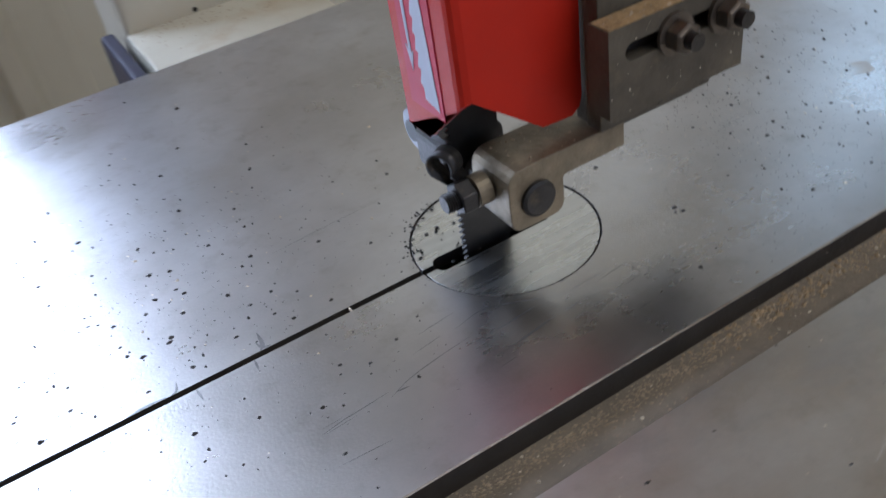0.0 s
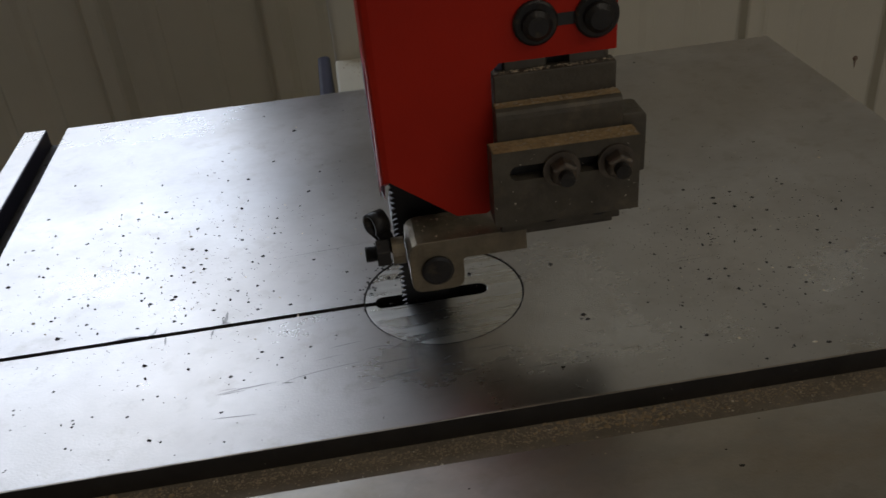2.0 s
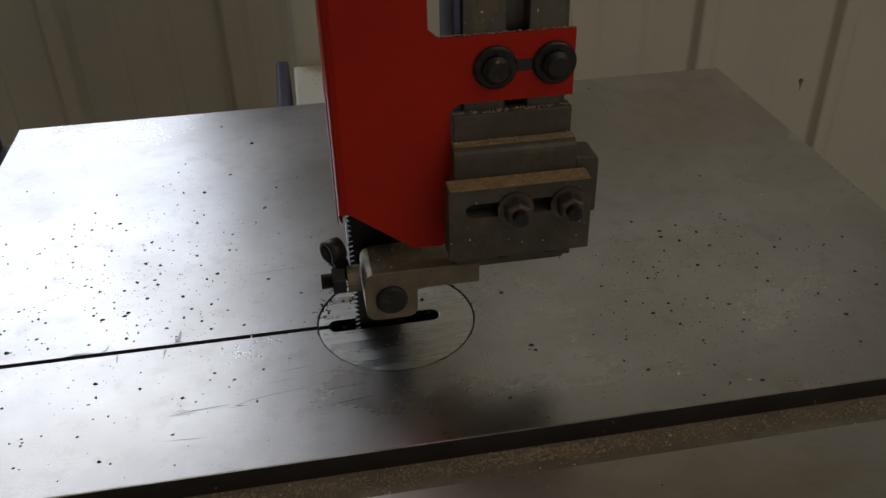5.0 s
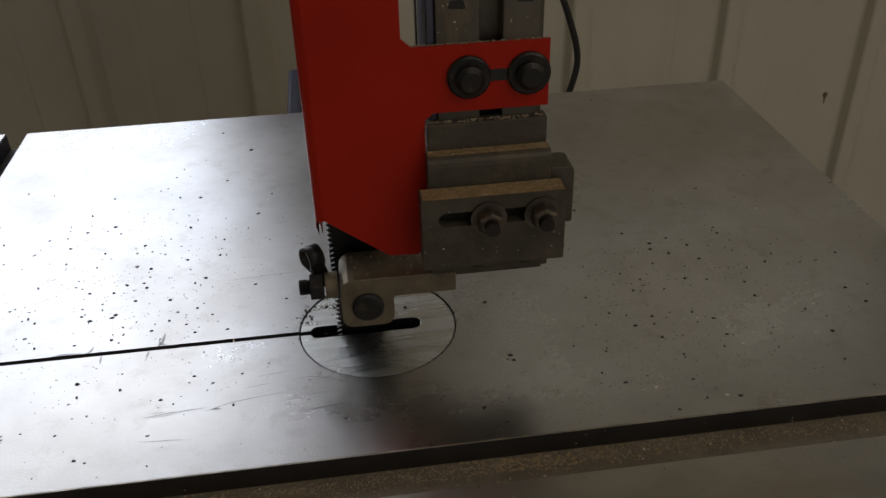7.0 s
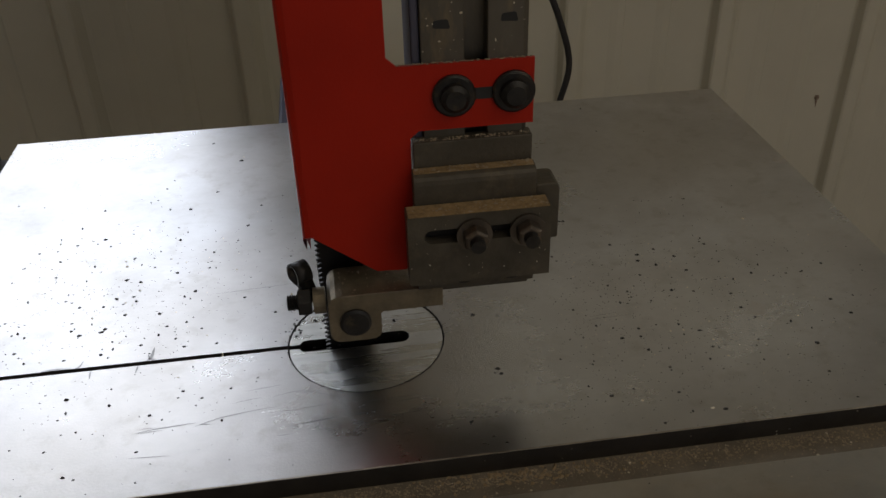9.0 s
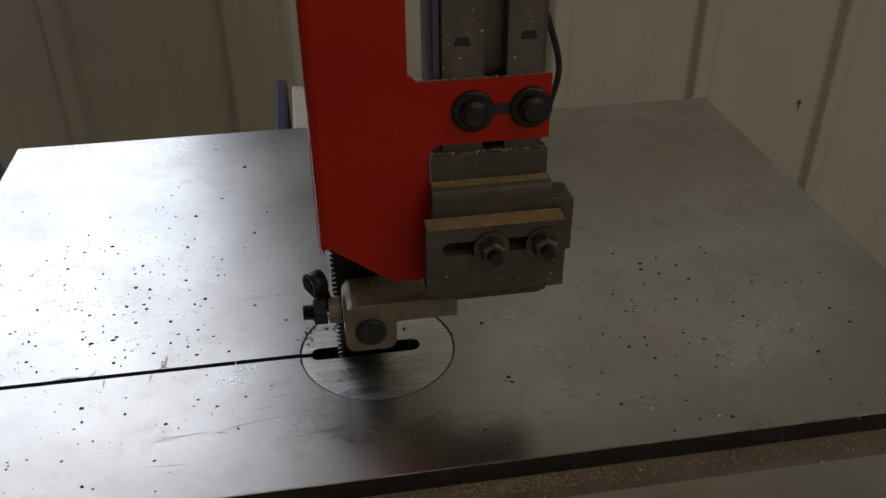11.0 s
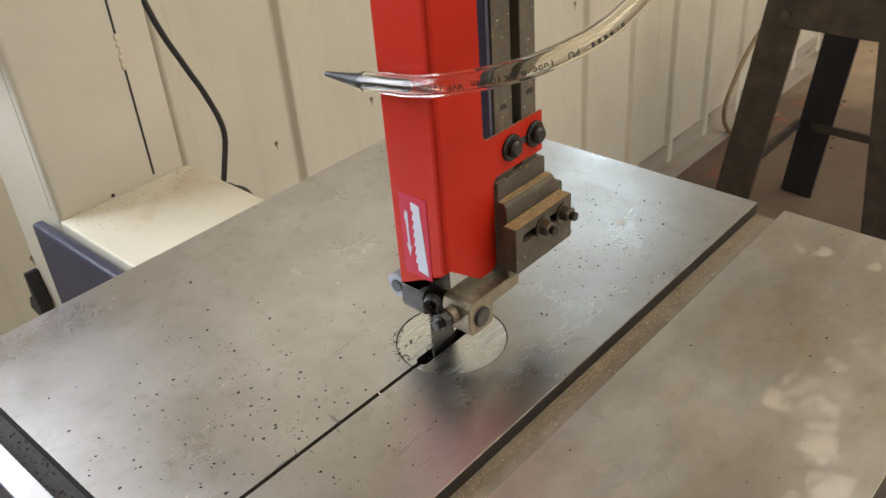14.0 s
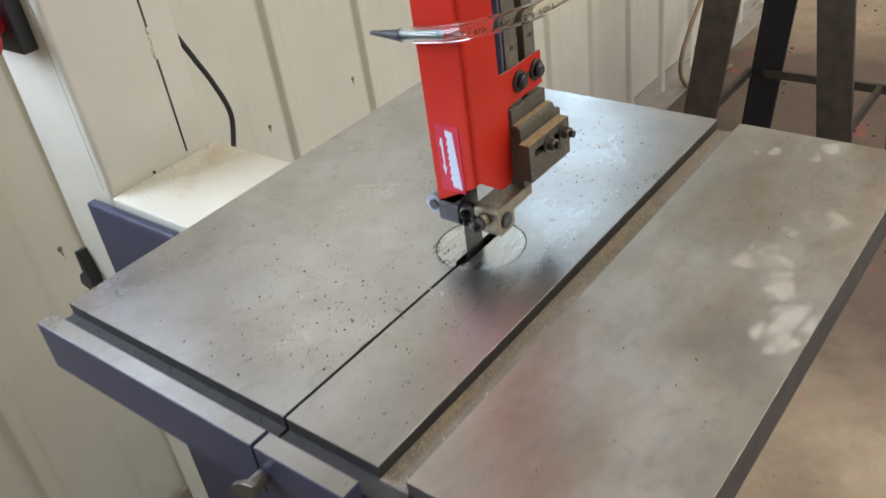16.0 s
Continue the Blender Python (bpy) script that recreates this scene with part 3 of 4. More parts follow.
part("axle_socket", rod(rod(B(), (-0.0056, BY + 0.0004, T + 0.0302), (-0.0056, BY - 0.0010, T + 0.0302), 0.0058, seg=28), (-0.0056, BY - 0.0010, T + 0.0302), (-0.0056, BY - 0.0016, T + 0.0302), 0.0058, 0.0048, seg=28), STEEL_BLACK, block, "black round axle pin end")
part("guide_bearing", rod(B(), (-0.007, BY + 0.0192, T + 0.027), (-0.007, -0.0012, T + 0.027), 0.0085, seg=28), STEEL_BLACK, block)
NY, NZ = -0.0160, T + 0.0335
part("boss", rod(B(), (-0.0160, NY, NZ), (-0.0205, NY, NZ), 0.0050, seg=22), ALU_BARE, block)
nut = part("guide_nut", rod(B(), (-0.0212, NY, NZ), (-0.0262, NY, NZ), 0.0054, seg=6), STEEL_BLACK, block, "black hexagon nut", bevel=0.0004)
stud = B()
for i in range(5):
    rod(stud, (-0.0262 - 0.0008 * i, NY, NZ), (-0.0266 - 0.0008 * i, NY, NZ), 0.0026, 0.0031, seg=16)
    rod(stud, (-0.0266 - 0.0008 * i, NY, NZ), (-0.0270 - 0.0008 * i, NY, NZ), 0.0031, 0.0026, seg=16)
tagged(part("guide_stud", stud, STEEL_BLACK, nut), kind="stuff")
# spring clip: one looped strip held under the nut
LY, LZ, LR = NY + 0.0078, NZ + 0.0086, 0.0041
loop = [Vector((0, NY - 0.0030, NZ - 0.0040))]
for i in range(21):
    a = math.pi * (1.10 - 1.45 * i / 20)
    loop.append(Vector((0, LY + LR * math.cos(a + 0.25), LZ + LR * math.sin(a + 0.25))))
loop.append(Vector((0, NY + 0.0045, NZ - 0.0020)))
bm = B()
outer, inner = [], []
for i, c in enumerate(loop):
    d = (loop[min(i + 1, len(loop) - 1)] - loop[max(i - 1, 0)]).normalized()
    nrm = Vector((0, -d.z, d.y)) * 0.0005
    wide = 0.0015 if i in (0, len(loop) - 1) else 0.0060
    for lst, p in ((outer, c + nrm), (inner, c - nrm)):
        lst.append((bm.verts.new((-0.0208, p.y, p.z)), bm.verts.new((-0.0208 - wide, p.y, p.z))))
for lst in (outer, inner):
    for (a, b), (c, d) in zip(lst, lst[1:]):
        bm.faces.new((a, b, d, c))
for k in (0, 1):
    for (o0, i0), (o1, i1) in zip(zip(outer, inner), zip(outer[1:], inner[1:])):
        bm.faces.new((o0[k], o1[k], i1[k], i0[k]))
for e in (0, -1):
    bm.faces.new((outer[e][0], outer[e][1], inner[e][1], inner[e][0]))
bmesh.ops.recalc_face_normals(bm, faces=bm.faces[:])
bmesh.ops.rotate(bm, verts=bm.verts[:], cent=(-0.0235, NY, NZ), matrix=Matrix.Rotation(radians(30), 3, "Z"))
bmesh.ops.translate(bm, verts=bm.verts[:], vec=(0.0030, 0, 0))
part("spring_clip", bm, STEEL_BLACK, block, "black looped spring strip", shade=True)
# opposite guide
g2 = part("blade_guide", prism(B(), rounded([(-0.0185, T + 0.024), (0.004, T + 0.024), (0.004, T + 0.040), (-0.0185, T + 0.040)], 0.004), "y", 0.0030, 0.020), STEEL_BLACK, saw, "dark blade guide on the far side of the blade", bevel=0.0006)
bm = rod(B(), (-0.016, 0.0255, T + 0.0345), (0.010, 0.0255, T + 0.0345), 0.0076, seg=24)
part("guide_sleeve", bm, mat("grey_blue_steel", (0.24, 0.25, 0.28), 0.42, 0.6, 0.2, 120, 0.2, 500), g2, "grey round guide sleeve", bevel=0.0008)
part("socket", rod(B(), (-0.0162, 0.0255, T + 0.0345), (-0.0170, 0.0255, T + 0.0345), 0.0038, seg=20), INK, g2)

# column, lower wheel housing and its door
part("column", prism(B(), rounded([(-0.036, 0.437), (0.094, 0.437), (0.094, 0.545), (-0.036, 0.545)], [0.006, 0.003, 0.003, 0.003], 5), "z", 0.02, 2.25), CREAM, saw, "cream painted steel column with a rounded corner")
bm = B()
box(bm, 0.0605, 0.0622, 0.4362, 0.438, T - 0.052, T + 0.055)
box(bm, 0.0605, 0.0622, 0.4362, 0.438, T + 0.082, T + 0.30)
part("column_seam", bm, INK, saw, "thin dark seam in the column")
part("column_seam", box(B(), -0.0362, -0.0358, 0.4475, 0.4481, T - 0.05, T + 0.9), POST, saw, "thin dark seam beside the column edge")
bm = B()
for dx, dz, r in ((0.0, 0.055, 0.0028), (0.0004, 0.0585, 0.0020), (-0.0006, 0.062, 0.0024), (0.0003, 0.068, 0.0016), (-0.0003, 0.074, 0.0018), (0.0, 0.0815, 0.0026)):
    bmesh.ops.create_icosphere(bm, subdivisions=2, radius=r, matrix=Matrix.Translation((0.0613 + dx, 0.4368, T + dz)) @ Matrix.Diagonal((1, 0.5, 1.5, 1)))
part("filler_bead", bm, CREAM, saw, "lumps of pale filler in the seam", shade=True)
part("wheel_housing", box(B(), -0.0365, 0.098, -0.12, 0.437, 0.12, T - 0.057), SHELF, saw, "cream lower wheel housing dusted with sawdust", bevel=0.002)
part("housing_door", box(B(), -0.0515, -0.0405, -0.13, 0.464, 0.12, T - 0.061), BLUE, saw, "blue-grey lower wheel door", bevel=0.003)
part("machine_base", box(B(), -0.12, 0.30, -0.14, 0.70, 0.0, 0.12), BLUE, saw, bevel=0.004)
part("trunnion", box(B(), -0.15, 0.18, -0.10, 0.14, T - 0.062, T - TH), IRON_DARK, saw, bevel=0.004)
part("upper_housing", box(B(), -0.06, 0.098, -0.20, 0.545, 1.50, 2.25), CREAM, saw, "cream upper wheel housing", bevel=0.004)

lat = prism(B(), rounded([(0.532, T - 0.186), (0.537, T - 0.206), (0.562, T - 0.198), (0.556, T - 0.183), (0.546, T - 0.178), (0.545, T - 0.148), (0.540, T - 0.148)], 0.002), "x", -0.050, -0.036)
part("door_latch", lat, RUBBER, saw, "black angled door latch", bevel=0.002)
# stop switch on the column's side: black box, red mushroom button with a yellow centre
box_sw = part("switch_box", box(B(), -0.052, -0.036, 0.462, 0.545, T + 0.096, T + 0.24), INK, saw, "black stop switch box on the column", bevel=0.002)
bm = rod(B(), (-0.052, 0.490, T + 0.128), (-0.066, 0.490, T + 0.128), 0.014, 0.016, seg=28)
rod(bm, (-0.066, 0.490, T + 0.128), (-0.072, 0.490, T + 0.128), 0.031, 0.030, seg=36)
rod(bm, (-0.072, 0.490, T + 0.128), (-0.077, 0.490, T + 0.128), 0.030, 0.020, seg=36)
mush = part("stop_button", bm, mat("red_plastic", (0.45, 0.01, 0.02), 0.35, 0, 0.05, 40), box_sw, "red mushroom stop button")
part("button_label", rod(B(), (-0.077, 0.490, T + 0.128), (-0.0775, 0.490, T + 0.128), 0.017, seg=30), YELLOW, mush, "yellow centre disc")
# black disc stands in for a little dark hole in the column
part("foot_hole", rod(B(), (0.017, 0.4362, T - 0.055), (0.017, 0.438, T - 0.055), 0.0018, seg=12), INK, saw, "small black disc for a hole at the column foot")
kn = rod(B(), (TX0 - 0.0255, -0.004, T - 0.021), (TX0 - 0.036, -0.004, T - 0.021), 0.005, seg=16)
knob = part("rail_screw", kn, BOLT, saw, "grey thumb screw on the rail", bevel=0.001)
part("wing", prism(B(), rounded([(-0.004, T - 0.027), (0.012, T - 0.031), (0.010, T - 0.023), (-0.001, T - 0.015), (-0.012, T - 0.012), (-0.012, T - 0.019)], 0.002), "x", TX0 - 0.040, TX0 - 0.036), BOLT, knob, bevel=0.001)

# ---- air hose ----
hose = thing("air_hose", "clear plastic air hose with black nozzle in front of the guard", "hose")
route = smooth_path([(-0.0268, 0.0195, T + 0.1610), (-0.0265, 0.010, T + 0.1625), (-0.0275, -0.010, T + 0.1655), (-0.0268, -0.030, T + 0.170), (-0.016, -0.050, T + 0.1745), (0.004, -0.064, T + 0.178), (0.037, -0.076, T + 0.187), (0.075, -0.078, T + 0.205), (0.115, -0.070, T + 0.240), (0.150, -0.055, T + 0.300), (0.170, -0.04, T + 0.40)], 8)
sleeve = sweep(B(), route, 0.0050, 20, cap=False)
sweep(sleeve, route, 0.00325, 20, cap=False, flip=True)
tube = part("tube", sleeve, GLASS, hose, "clear yellowish tube with black print")
noz = smooth_path([(-0.0310, 0.0425, T + 0.1615), (-0.0285, 0.030, T + 0.1610), (-0.0268, 0.0195, T + 0.1610), (-0.0265, 0.010, T + 0.1625), (-0.0270, 0.000, T + 0.1640), (-0.0275, -0.010, T + 0.1655)], 6)
part("nozzle", sweep(B(), noz, lambda u: 0.0012 + 0.0027 * min(1, u / 0.37) if u < 0.40 else 0.0030 + 0.00015 * math.sin(u * 90), 18), RUBBER, hose, "black tapered nozzle with a ribbed barb in the tube")

lengths = [0.0]
for p, q in zip(route, route[1:]):
    lengths.append(lengths[-1] + (q - p).length)


def on_hose(s, angle, r=0.00506):
    """The place on the hose at s metres from its nozzle end, at an angle round it."""
    k = max(i for i in range(len(lengths) - 1) if lengths[i] <= max(s, 0))
    d = (route[k + 1] - route[k])
    c = route[k] + d * ((s - lengths[k]) / d.length)
    d = d.normalized()
    side = d.cross(Vector((0, 0, 1))).normalized()
    up = side.cross(d)
    return c + (side * math.cos(angle) + up * math.sin(angle)) * r


def near(p):
    return lengths[min(range(len(route)), key=lambda i: (route[i] - Vector(p)).length)]


def hose_print(text, s0, size, angle=0.0):
    """Letters bent round the hose, upside down, running towards the nozzle from s0."""
    cu = bpy.data.curves.new("print", "FONT")
    cu.body, cu.size, cu.space_character, cu.offset = text, size, 1.12, 0.00006
    tmp = new("print", cu)
    me = bpy.data.meshes.new_from_object(tmp.evaluated_get(bpy.context.evaluated_depsgraph_get()))
    bpy.data.objects.remove(tmp)
    for v in me.vertices:
        v.co = on_hose(s0 - v.co.x, angle - (v.co.y - size * 0.35) / 0.005)
    me.materials.append(INK)
    ob = new("print", me)
    ob.parent = tube
    return tagged(ob, "small black lettering")


hose_print("PU", near((0.020, -0.0708, T + 0.182)) - 0.004, 0.0046)
hose_print("Tube", near((0.010, -0.0665, T + 0.1795)) - 0.0068, 0.0046)
hose_print("6.5X10mm", near((-0.003, -0.0595, T + 0.1765)) - 0.0045, 0.0045)
hose_print("WP.120Psi", near((-0.0235, -0.040, T + 0.172)), 0.0043)
for i, w in enumerate((0.0017, 0.0006, 0.0017, 0.0017, 0.0017, 0.0017)):
    s0 = near((0.040, -0.0765, T + 0.188)) - 0.004 - 0.0033 * i
    bm = B()
    bm.faces.new([bm.verts.new(on_hose(s0 - a, b)) for a, b in ((0, -0.22), (w, -0.22), (w, 0.22), (0, 0.22))])
    part("print_bar", bm, INK, tube)

# ---- cable on the wall side ----
cable = tagged(part("power_cable", sweep(B(), smooth_path([(0.160, 0.630, 1.887), (0.165, 0.630, 1.237), (0.180, 0.630, 1.087), (0.204, 0.630, 0.977), (0.229, 0.630, 0.912), (0.248, 0.630, 0.867), (0.262, 0.630, 0.815), (0.254, 0.633, 0.768), (0.246, 0.637, 0.734)], 8), 0.0037, 10), RUBBER), "black power cable hanging behind the saw column", "cable")

# dark dome at the cable's end; its body below is added, out of view
dome = prism(B(), [(0.245 + 0.045 * math.cos(q), 0.640 + 0.045 * math.sin(q)) for q in [2 * math.pi * i / 32 for i in range(32)]], "z", 0.12, 0.705)
rod(dome, (0.245, 0.640, 0.705), (0.245, 0.640, 0.722), 0.045, 0.036, seg=32)
rod(dome, (0.245, 0.640, 0.722), (0.245, 0.640, 0.735), 0.024, 0.019, seg=24)
part("cable_dome", dome, RUBBER, saw, "black rounded dome under the cable on an added unseen body", bevel=0.002)

# ---- stand ----
stand = thing("metal_stand", "blackened steel stand with splayed flat legs", "stand")


# far legs: darker copy of STAND, with their shade in its colour
STAND_SHADED = mat("shaded_flat_steel", (0.020, 0.020, 0.024), 0.45, 0.1, 0.3, 25, 0.1, 200)


def flat_leg(p, q, w, th, name="leg", material=STAND):
    p, q = Vector(p), Vector(q)
    d = (q - p).normalized()
    side_v = Vector((0, 1, 0))
    side_v = (side_v - d * side_v.dot(d)).normalized() * w / 2
    n = d.cross(side_v).normalized() * th / 2
    bm = B()
    a = [bm.verts.new(p + s) for s in (side_v + n, side_v - n, -side_v - n, -side_v + n)]
    b = [bm.verts.new(q + s) for s in (side_v + n, side_v - n, -side_v - n, -side_v + n)]
    bm.faces.new(a), bm.faces.new(b)
    for i in range(4):
        bm.faces.new((a[i], a[(i + 1) % 4], b[(i + 1) % 4], b[i]))
    bmesh.ops.recalc_face_normals(bm, faces=bm.faces[:])
    return part(name, bm, material, stand, bevel=0.002)


flat_leg((1.60, 0.545, 0.0), (1.60, 0.432, 0.80), 0.088, 0.012)
flat_leg((1.60, 0.150, 0.0), (1.60, 0.232, 0.80), 0.082, 0.012)
flat_leg((1.94, 0.485, 0.0), (1.88, 0.385, 0.80), 0.085, 0.012, material=STAND_SHADED)
flat_leg((1.94, 0.075, 0.0), (1.88, 0.140, 0.80), 0.085, 0.012, material=STAND_SHADED)
part("apron", box(B(), 1.590, 1.602, 0.19, 0.47, 0.592, 0.80), STAND, stand, bevel=0.002)
part("apron", box(B(), 1.87, 1.882, 0.10, 0.44, 0.592, 0.80), STAND, stand, bevel=0.002)
part("top", box(B(), 1.56, 1.92, 0.09, 0.50, 0.80, 0.812), STAND, stand, bevel=0.002)
part("brace", box(B(), 1.912, 1.924, 0.10, 0.465, 0.212, 0.235), STAND, stand)
part("brace", box(B(), 1.60, 1.915, 0.495, 0.507, 0.212, 0.235), STAND, stand)
part("brace", box(B(), 1.60, 1.915, 0.150, 0.162, 0.212, 0.235), STAND, stand)
for by in (0.450, 0.220):
    part("bolt_head", rod(B(), (1.588, by, 0.62), (1.582, by, 0.62), 0.011, seg=6), BOLT, stand)

wire = tagged(part("thin_hose", sweep(B(), smooth_path([(2.62, 0.80, 0.80), (2.52, 0.80, 0.52), (2.387, 0.80, 0.362), (2.25, 0.80, 0.28), (2.17, 0.80, 0.21), (2.115, 0.80, 0.134), (2.13, 0.80, 0.06), (2.19, 0.78, 0.012), (2.40, 0.74, 0.010)], 6), 0.007, 8), mat("brown_rubber", (0.22, 0.16, 0.09), 0.6)), "thin brown hose hanging beside the wall", "hose")

# rusty cladding screws
for i, x in enumerate([-0.163 - 0.22, -0.163, 0.06, 0.278, 0.495, 0.72, 0.937, 1.157, 1.377, 1.6, 1.82, 2.04]):
    h = rod(B(), (x, WALL - 0.003, 0.64), (x, WALL + 0.001, 0.64), 0.0026, seg=6)
    rod(h, (x, WALL - 0.0010, 0.64), (x, WALL + 0.001, 0.64), 0.0040, seg=14)
    prism(h, [(x - 0.002, 0.637), (x + 0.0025, 0.637), (x + 0.001, 0.629 - 0.003 * (i % 3))], "y", WALL - 0.0004, WALL + 0.001)
    part("screw", h, RUST, wall, "rusty screw head with a rust run")

# scuffs and a pale splinter on the table
SCUFF = mat("dark_scuff", (0.25, 0.245, 0.24), 0.42, 0.9, 0.2, 200)


def scuff(pts, width, material=SCUFF, on=None):
    """A thin flat scratch that tapers at both ends, lying on the table."""
    path = smooth_path([(x, y, T + 0.00006) for x, y in pts], 6)
    bm, row = B(), []
    for i, c in enumerate(path):
        d = (path[min(i + 1, len(path) - 1)] - path[max(i - 1, 0)]).normalized()
        w = Vector((-d.y, d.x, 0)) * width * math.sin(math.pi * (0.06 + 0.88 * i / (len(path) - 1)))
        row.append((bm.verts.new(c + w), bm.verts.new(c - w)))
    for (a, b), (c, d) in zip(row, row[1:]):
        bm.faces.new((a, b, d, c))
    return part("scuff_mark", bm, material, on or table)


scuff([(-0.0905, 0.0012), (-0.0890, 0.0035), (-0.0885, 0.0095)], 0.0007)
scuff([(-0.0870, 0.0016), (-0.0895, 0.0024), (-0.0905, 0.0055)], 0.0005)
scuff([(-0.0935, -0.0012), (-0.0940, -0.006)], 0.0004)
scuff([(-0.1120, -0.0012), (-0.1116, -0.0065)], 0.0004)
scuff([(-0.1190, 0.0012), (-0.1170, 0.0020), (-0.1160, 0.0055)], 0.0004)
scuff([(-0.132, 0.0014), (-0.127, 0.0018), (-0.120, 0.0015)], 0.0005)
scuff([(-0.068, -0.0405), (-0.060, -0.0375), (-0.048, -0.0355), (-0.038, -0.0345)], 0.00016)
scuff([(-0.066, -0.0395), (-0.062, -0.0400)], 0.0003)
scuff([(-0.040, -0.029), (-0.028, -0.0275), (-0.012, -0.0345)], 0.00012)
scuff([(-0.050, -0.024), (-0.036, -0.0225)], 0.00013)
scuff([(-0.055, -0.030), (-0.044, -0.0285)], 0.00012)
scuff([(-0.030, 0.046), (-0.070, 0.0435)], 0.00012)
PALE = mat("pale_scratch", (0.42, 0.385, 0.33), 0.5, 0.5, 0.3, 120)
scuff([(0.137, -0.143), (0.128, -0.147), (0.118, -0.152)], 0.0003, PALE, wing)
scuff([(0.020, -0.128), (0.012, -0.131)], 0.0003, PALE, wing)
rnd = random.Random(77)
for _ in range(18):
    sx, sy, ln, tilt = rnd.uniform(-0.10, 0.03), -0.036 - abs(rnd.gauss(0, 0.011)) % 0.03, rnd.uniform(0.004, 0.019), rnd.gauss(0.08, 0.06)
    scuff([(sx, sy), (sx + ln / 2, sy + ln / 2 * tilt), (sx + ln, sy + ln * tilt)], rnd.uniform(0.00007, 0.00016))
for _ in range(5):
    sx, sy, ln, tilt = rnd.uniform(0.035, 0.10), rnd.uniform(-0.01, 0.055), rnd.uniform(0.008, 0.028), rnd.gauss(0.08, 0.05)
    scuff([(sx, sy), (sx + ln / 2, sy + ln / 2 * tilt), (sx + ln, sy + ln * tilt)], rnd.uniform(0.00007, 0.00014))
part("splinter", box(B(), -0.0607, -0.0602, -0.0011, 0.0011, T - 0.001, T - 0.0002), CHIP_LIGHT, table)

# ---- chips and dust ----


def scatter(name, count, place, size, material, label, seed, z=T, wall_y=None):
    """Loose grains lying flat: small uneven lumps, joined."""
    rnd = random.Random(seed)
    verts, faces = [], []
    for _ in range(count):
        x, y = place(rnd)
        s = size(rnd)
        a, e = rnd.random() * 6.28, 0.5 + rnd.random()
        base = len(verts)
        k = 5
        for i in range(k):
            t = a + 6.283 * i / k
            u, w = s * e * math.cos(t) * (0.7 + 0.6 * rnd.random()), s * math.sin(t) * (0.7 + 0.6 * rnd.random())
            verts.append((x + u, y + w, z))
        h = s * (0.5 + 0.6 * rnd.random())
        verts.append((x + s * 0.3 * (rnd.random() - 0.5), y + s * 0.3 * (rnd.random() - 0.5), z + h))
        for i in range(k):
            faces.append((base + i, base + (i + 1) % k, base + k))
    if wall_y is not None:
        verts = [(x, wall_y - h, y) for x, y, h in verts]
    me = bpy.data.meshes.new(name)
    me.from_pydata(verts, [], faces)
    me.materials.append(material)
    return tagged(new(name, me), label, "debris", kind="stuff")


def on_table(rnd):
    while True:
        c = rnd.random()
        if c < 0.52:
            x, y = rnd.gauss(-0.115, 0.045), rnd.gauss(0.045, 0.035)
        elif c < 0.88:
            x, y = rnd.gauss(0.125, 0.04), rnd.gauss(0.0, 0.035)
        else:
            x, y = rnd.uniform(TX0, TX1), rnd.uniform(SA, TY1)
        if TX0 + 0.004 < x < TX1 - 0.004 and SA + 0.004 < y < TY1 - 0.004 and abs(y) > 0.004 and not (abs(x) < 0.03 and abs(y) < 0.006):
            return x, y


scatter("dark_chips", 900, on_table, lambda r: 0.00018 + 0.00075 * r.random() ** 4.0, CHIP_DARK, "small dark chips scattered over the saw table", 3)
scatter("pale_chips", 100, on_table, lambda r: 0.0002 + 0.0005 * r.random() ** 2, CHIP_LIGHT, "fine pale wood chips on the saw table", 5)
scatter("fine_specks", 1500, lambda r: (r.gauss(0.115, 0.055), r.gauss(-0.005, 0.04)) if r.random() < 0.6 else on_table(r), lambda r: 0.00012 + 0.0002 * r.random() ** 2, CHIP_DARK, "fine dark specks over the saw table", 6)
scatter("fine_specks", 500, lambda r: (r.gauss(0.14, 0.05), r.gauss(0.0, 0.04)), lambda r: 0.00012 + 0.00018 * r.random() ** 2, CHIP_LIGHT, "fine pale specks over the saw table", 7)
scatter("dark_chips", 130, lambda r: (r.uniform(TX0 + 0.004, -0.045), r.uniform(SA + 0.004, -0.004)), lambda r: 0.00016 + 0.0006 * r.random() ** 4, CHIP_DARK, "dark chips on the bright end of the saw table", 12)
scatter("slot_crumbs", 150, lambda r: (r.uniform(TX0, TX1 - 0.004), SB + 0.001 + 0.017 * r.random() ** 2), lambda r: 0.0002 + 0.0005 * r.random() ** 2, CHIP_LIGHT, "pale crumbs lying in the mitre slot", 9, T - 0.0084)
scatter("slot_dust", 8000, lambda r: (r.uniform(TX0, TX1 - 0.004), SA - 0.0042 - min(0.013, max(-0.0035, r.gauss(0, 0.0019) if r.random() < 0.8 else r.uniform(-0.003, 0.012)))), lambda r: 0.00012 + 0.00038 * r.random() ** 3, DUST, "brown sawdust lying in the mitre slot", 8, T - 0.0085)


def arc_place(a0, a1, spread):
    def place(rnd):
        a = rnd.uniform(a0, a1)
        r = R + rnd.gauss(0, spread)
        return DX + r * math.cos(a), r * math.sin(a)
    return place


scatter("dark_chips", 70, arc_place(1.9, 3.05, 0.0018), lambda r: 0.0002 + 0.0005 * r.random() ** 2, CHIP_DARK, "dark crumbs packed along the insert's edge", 21)
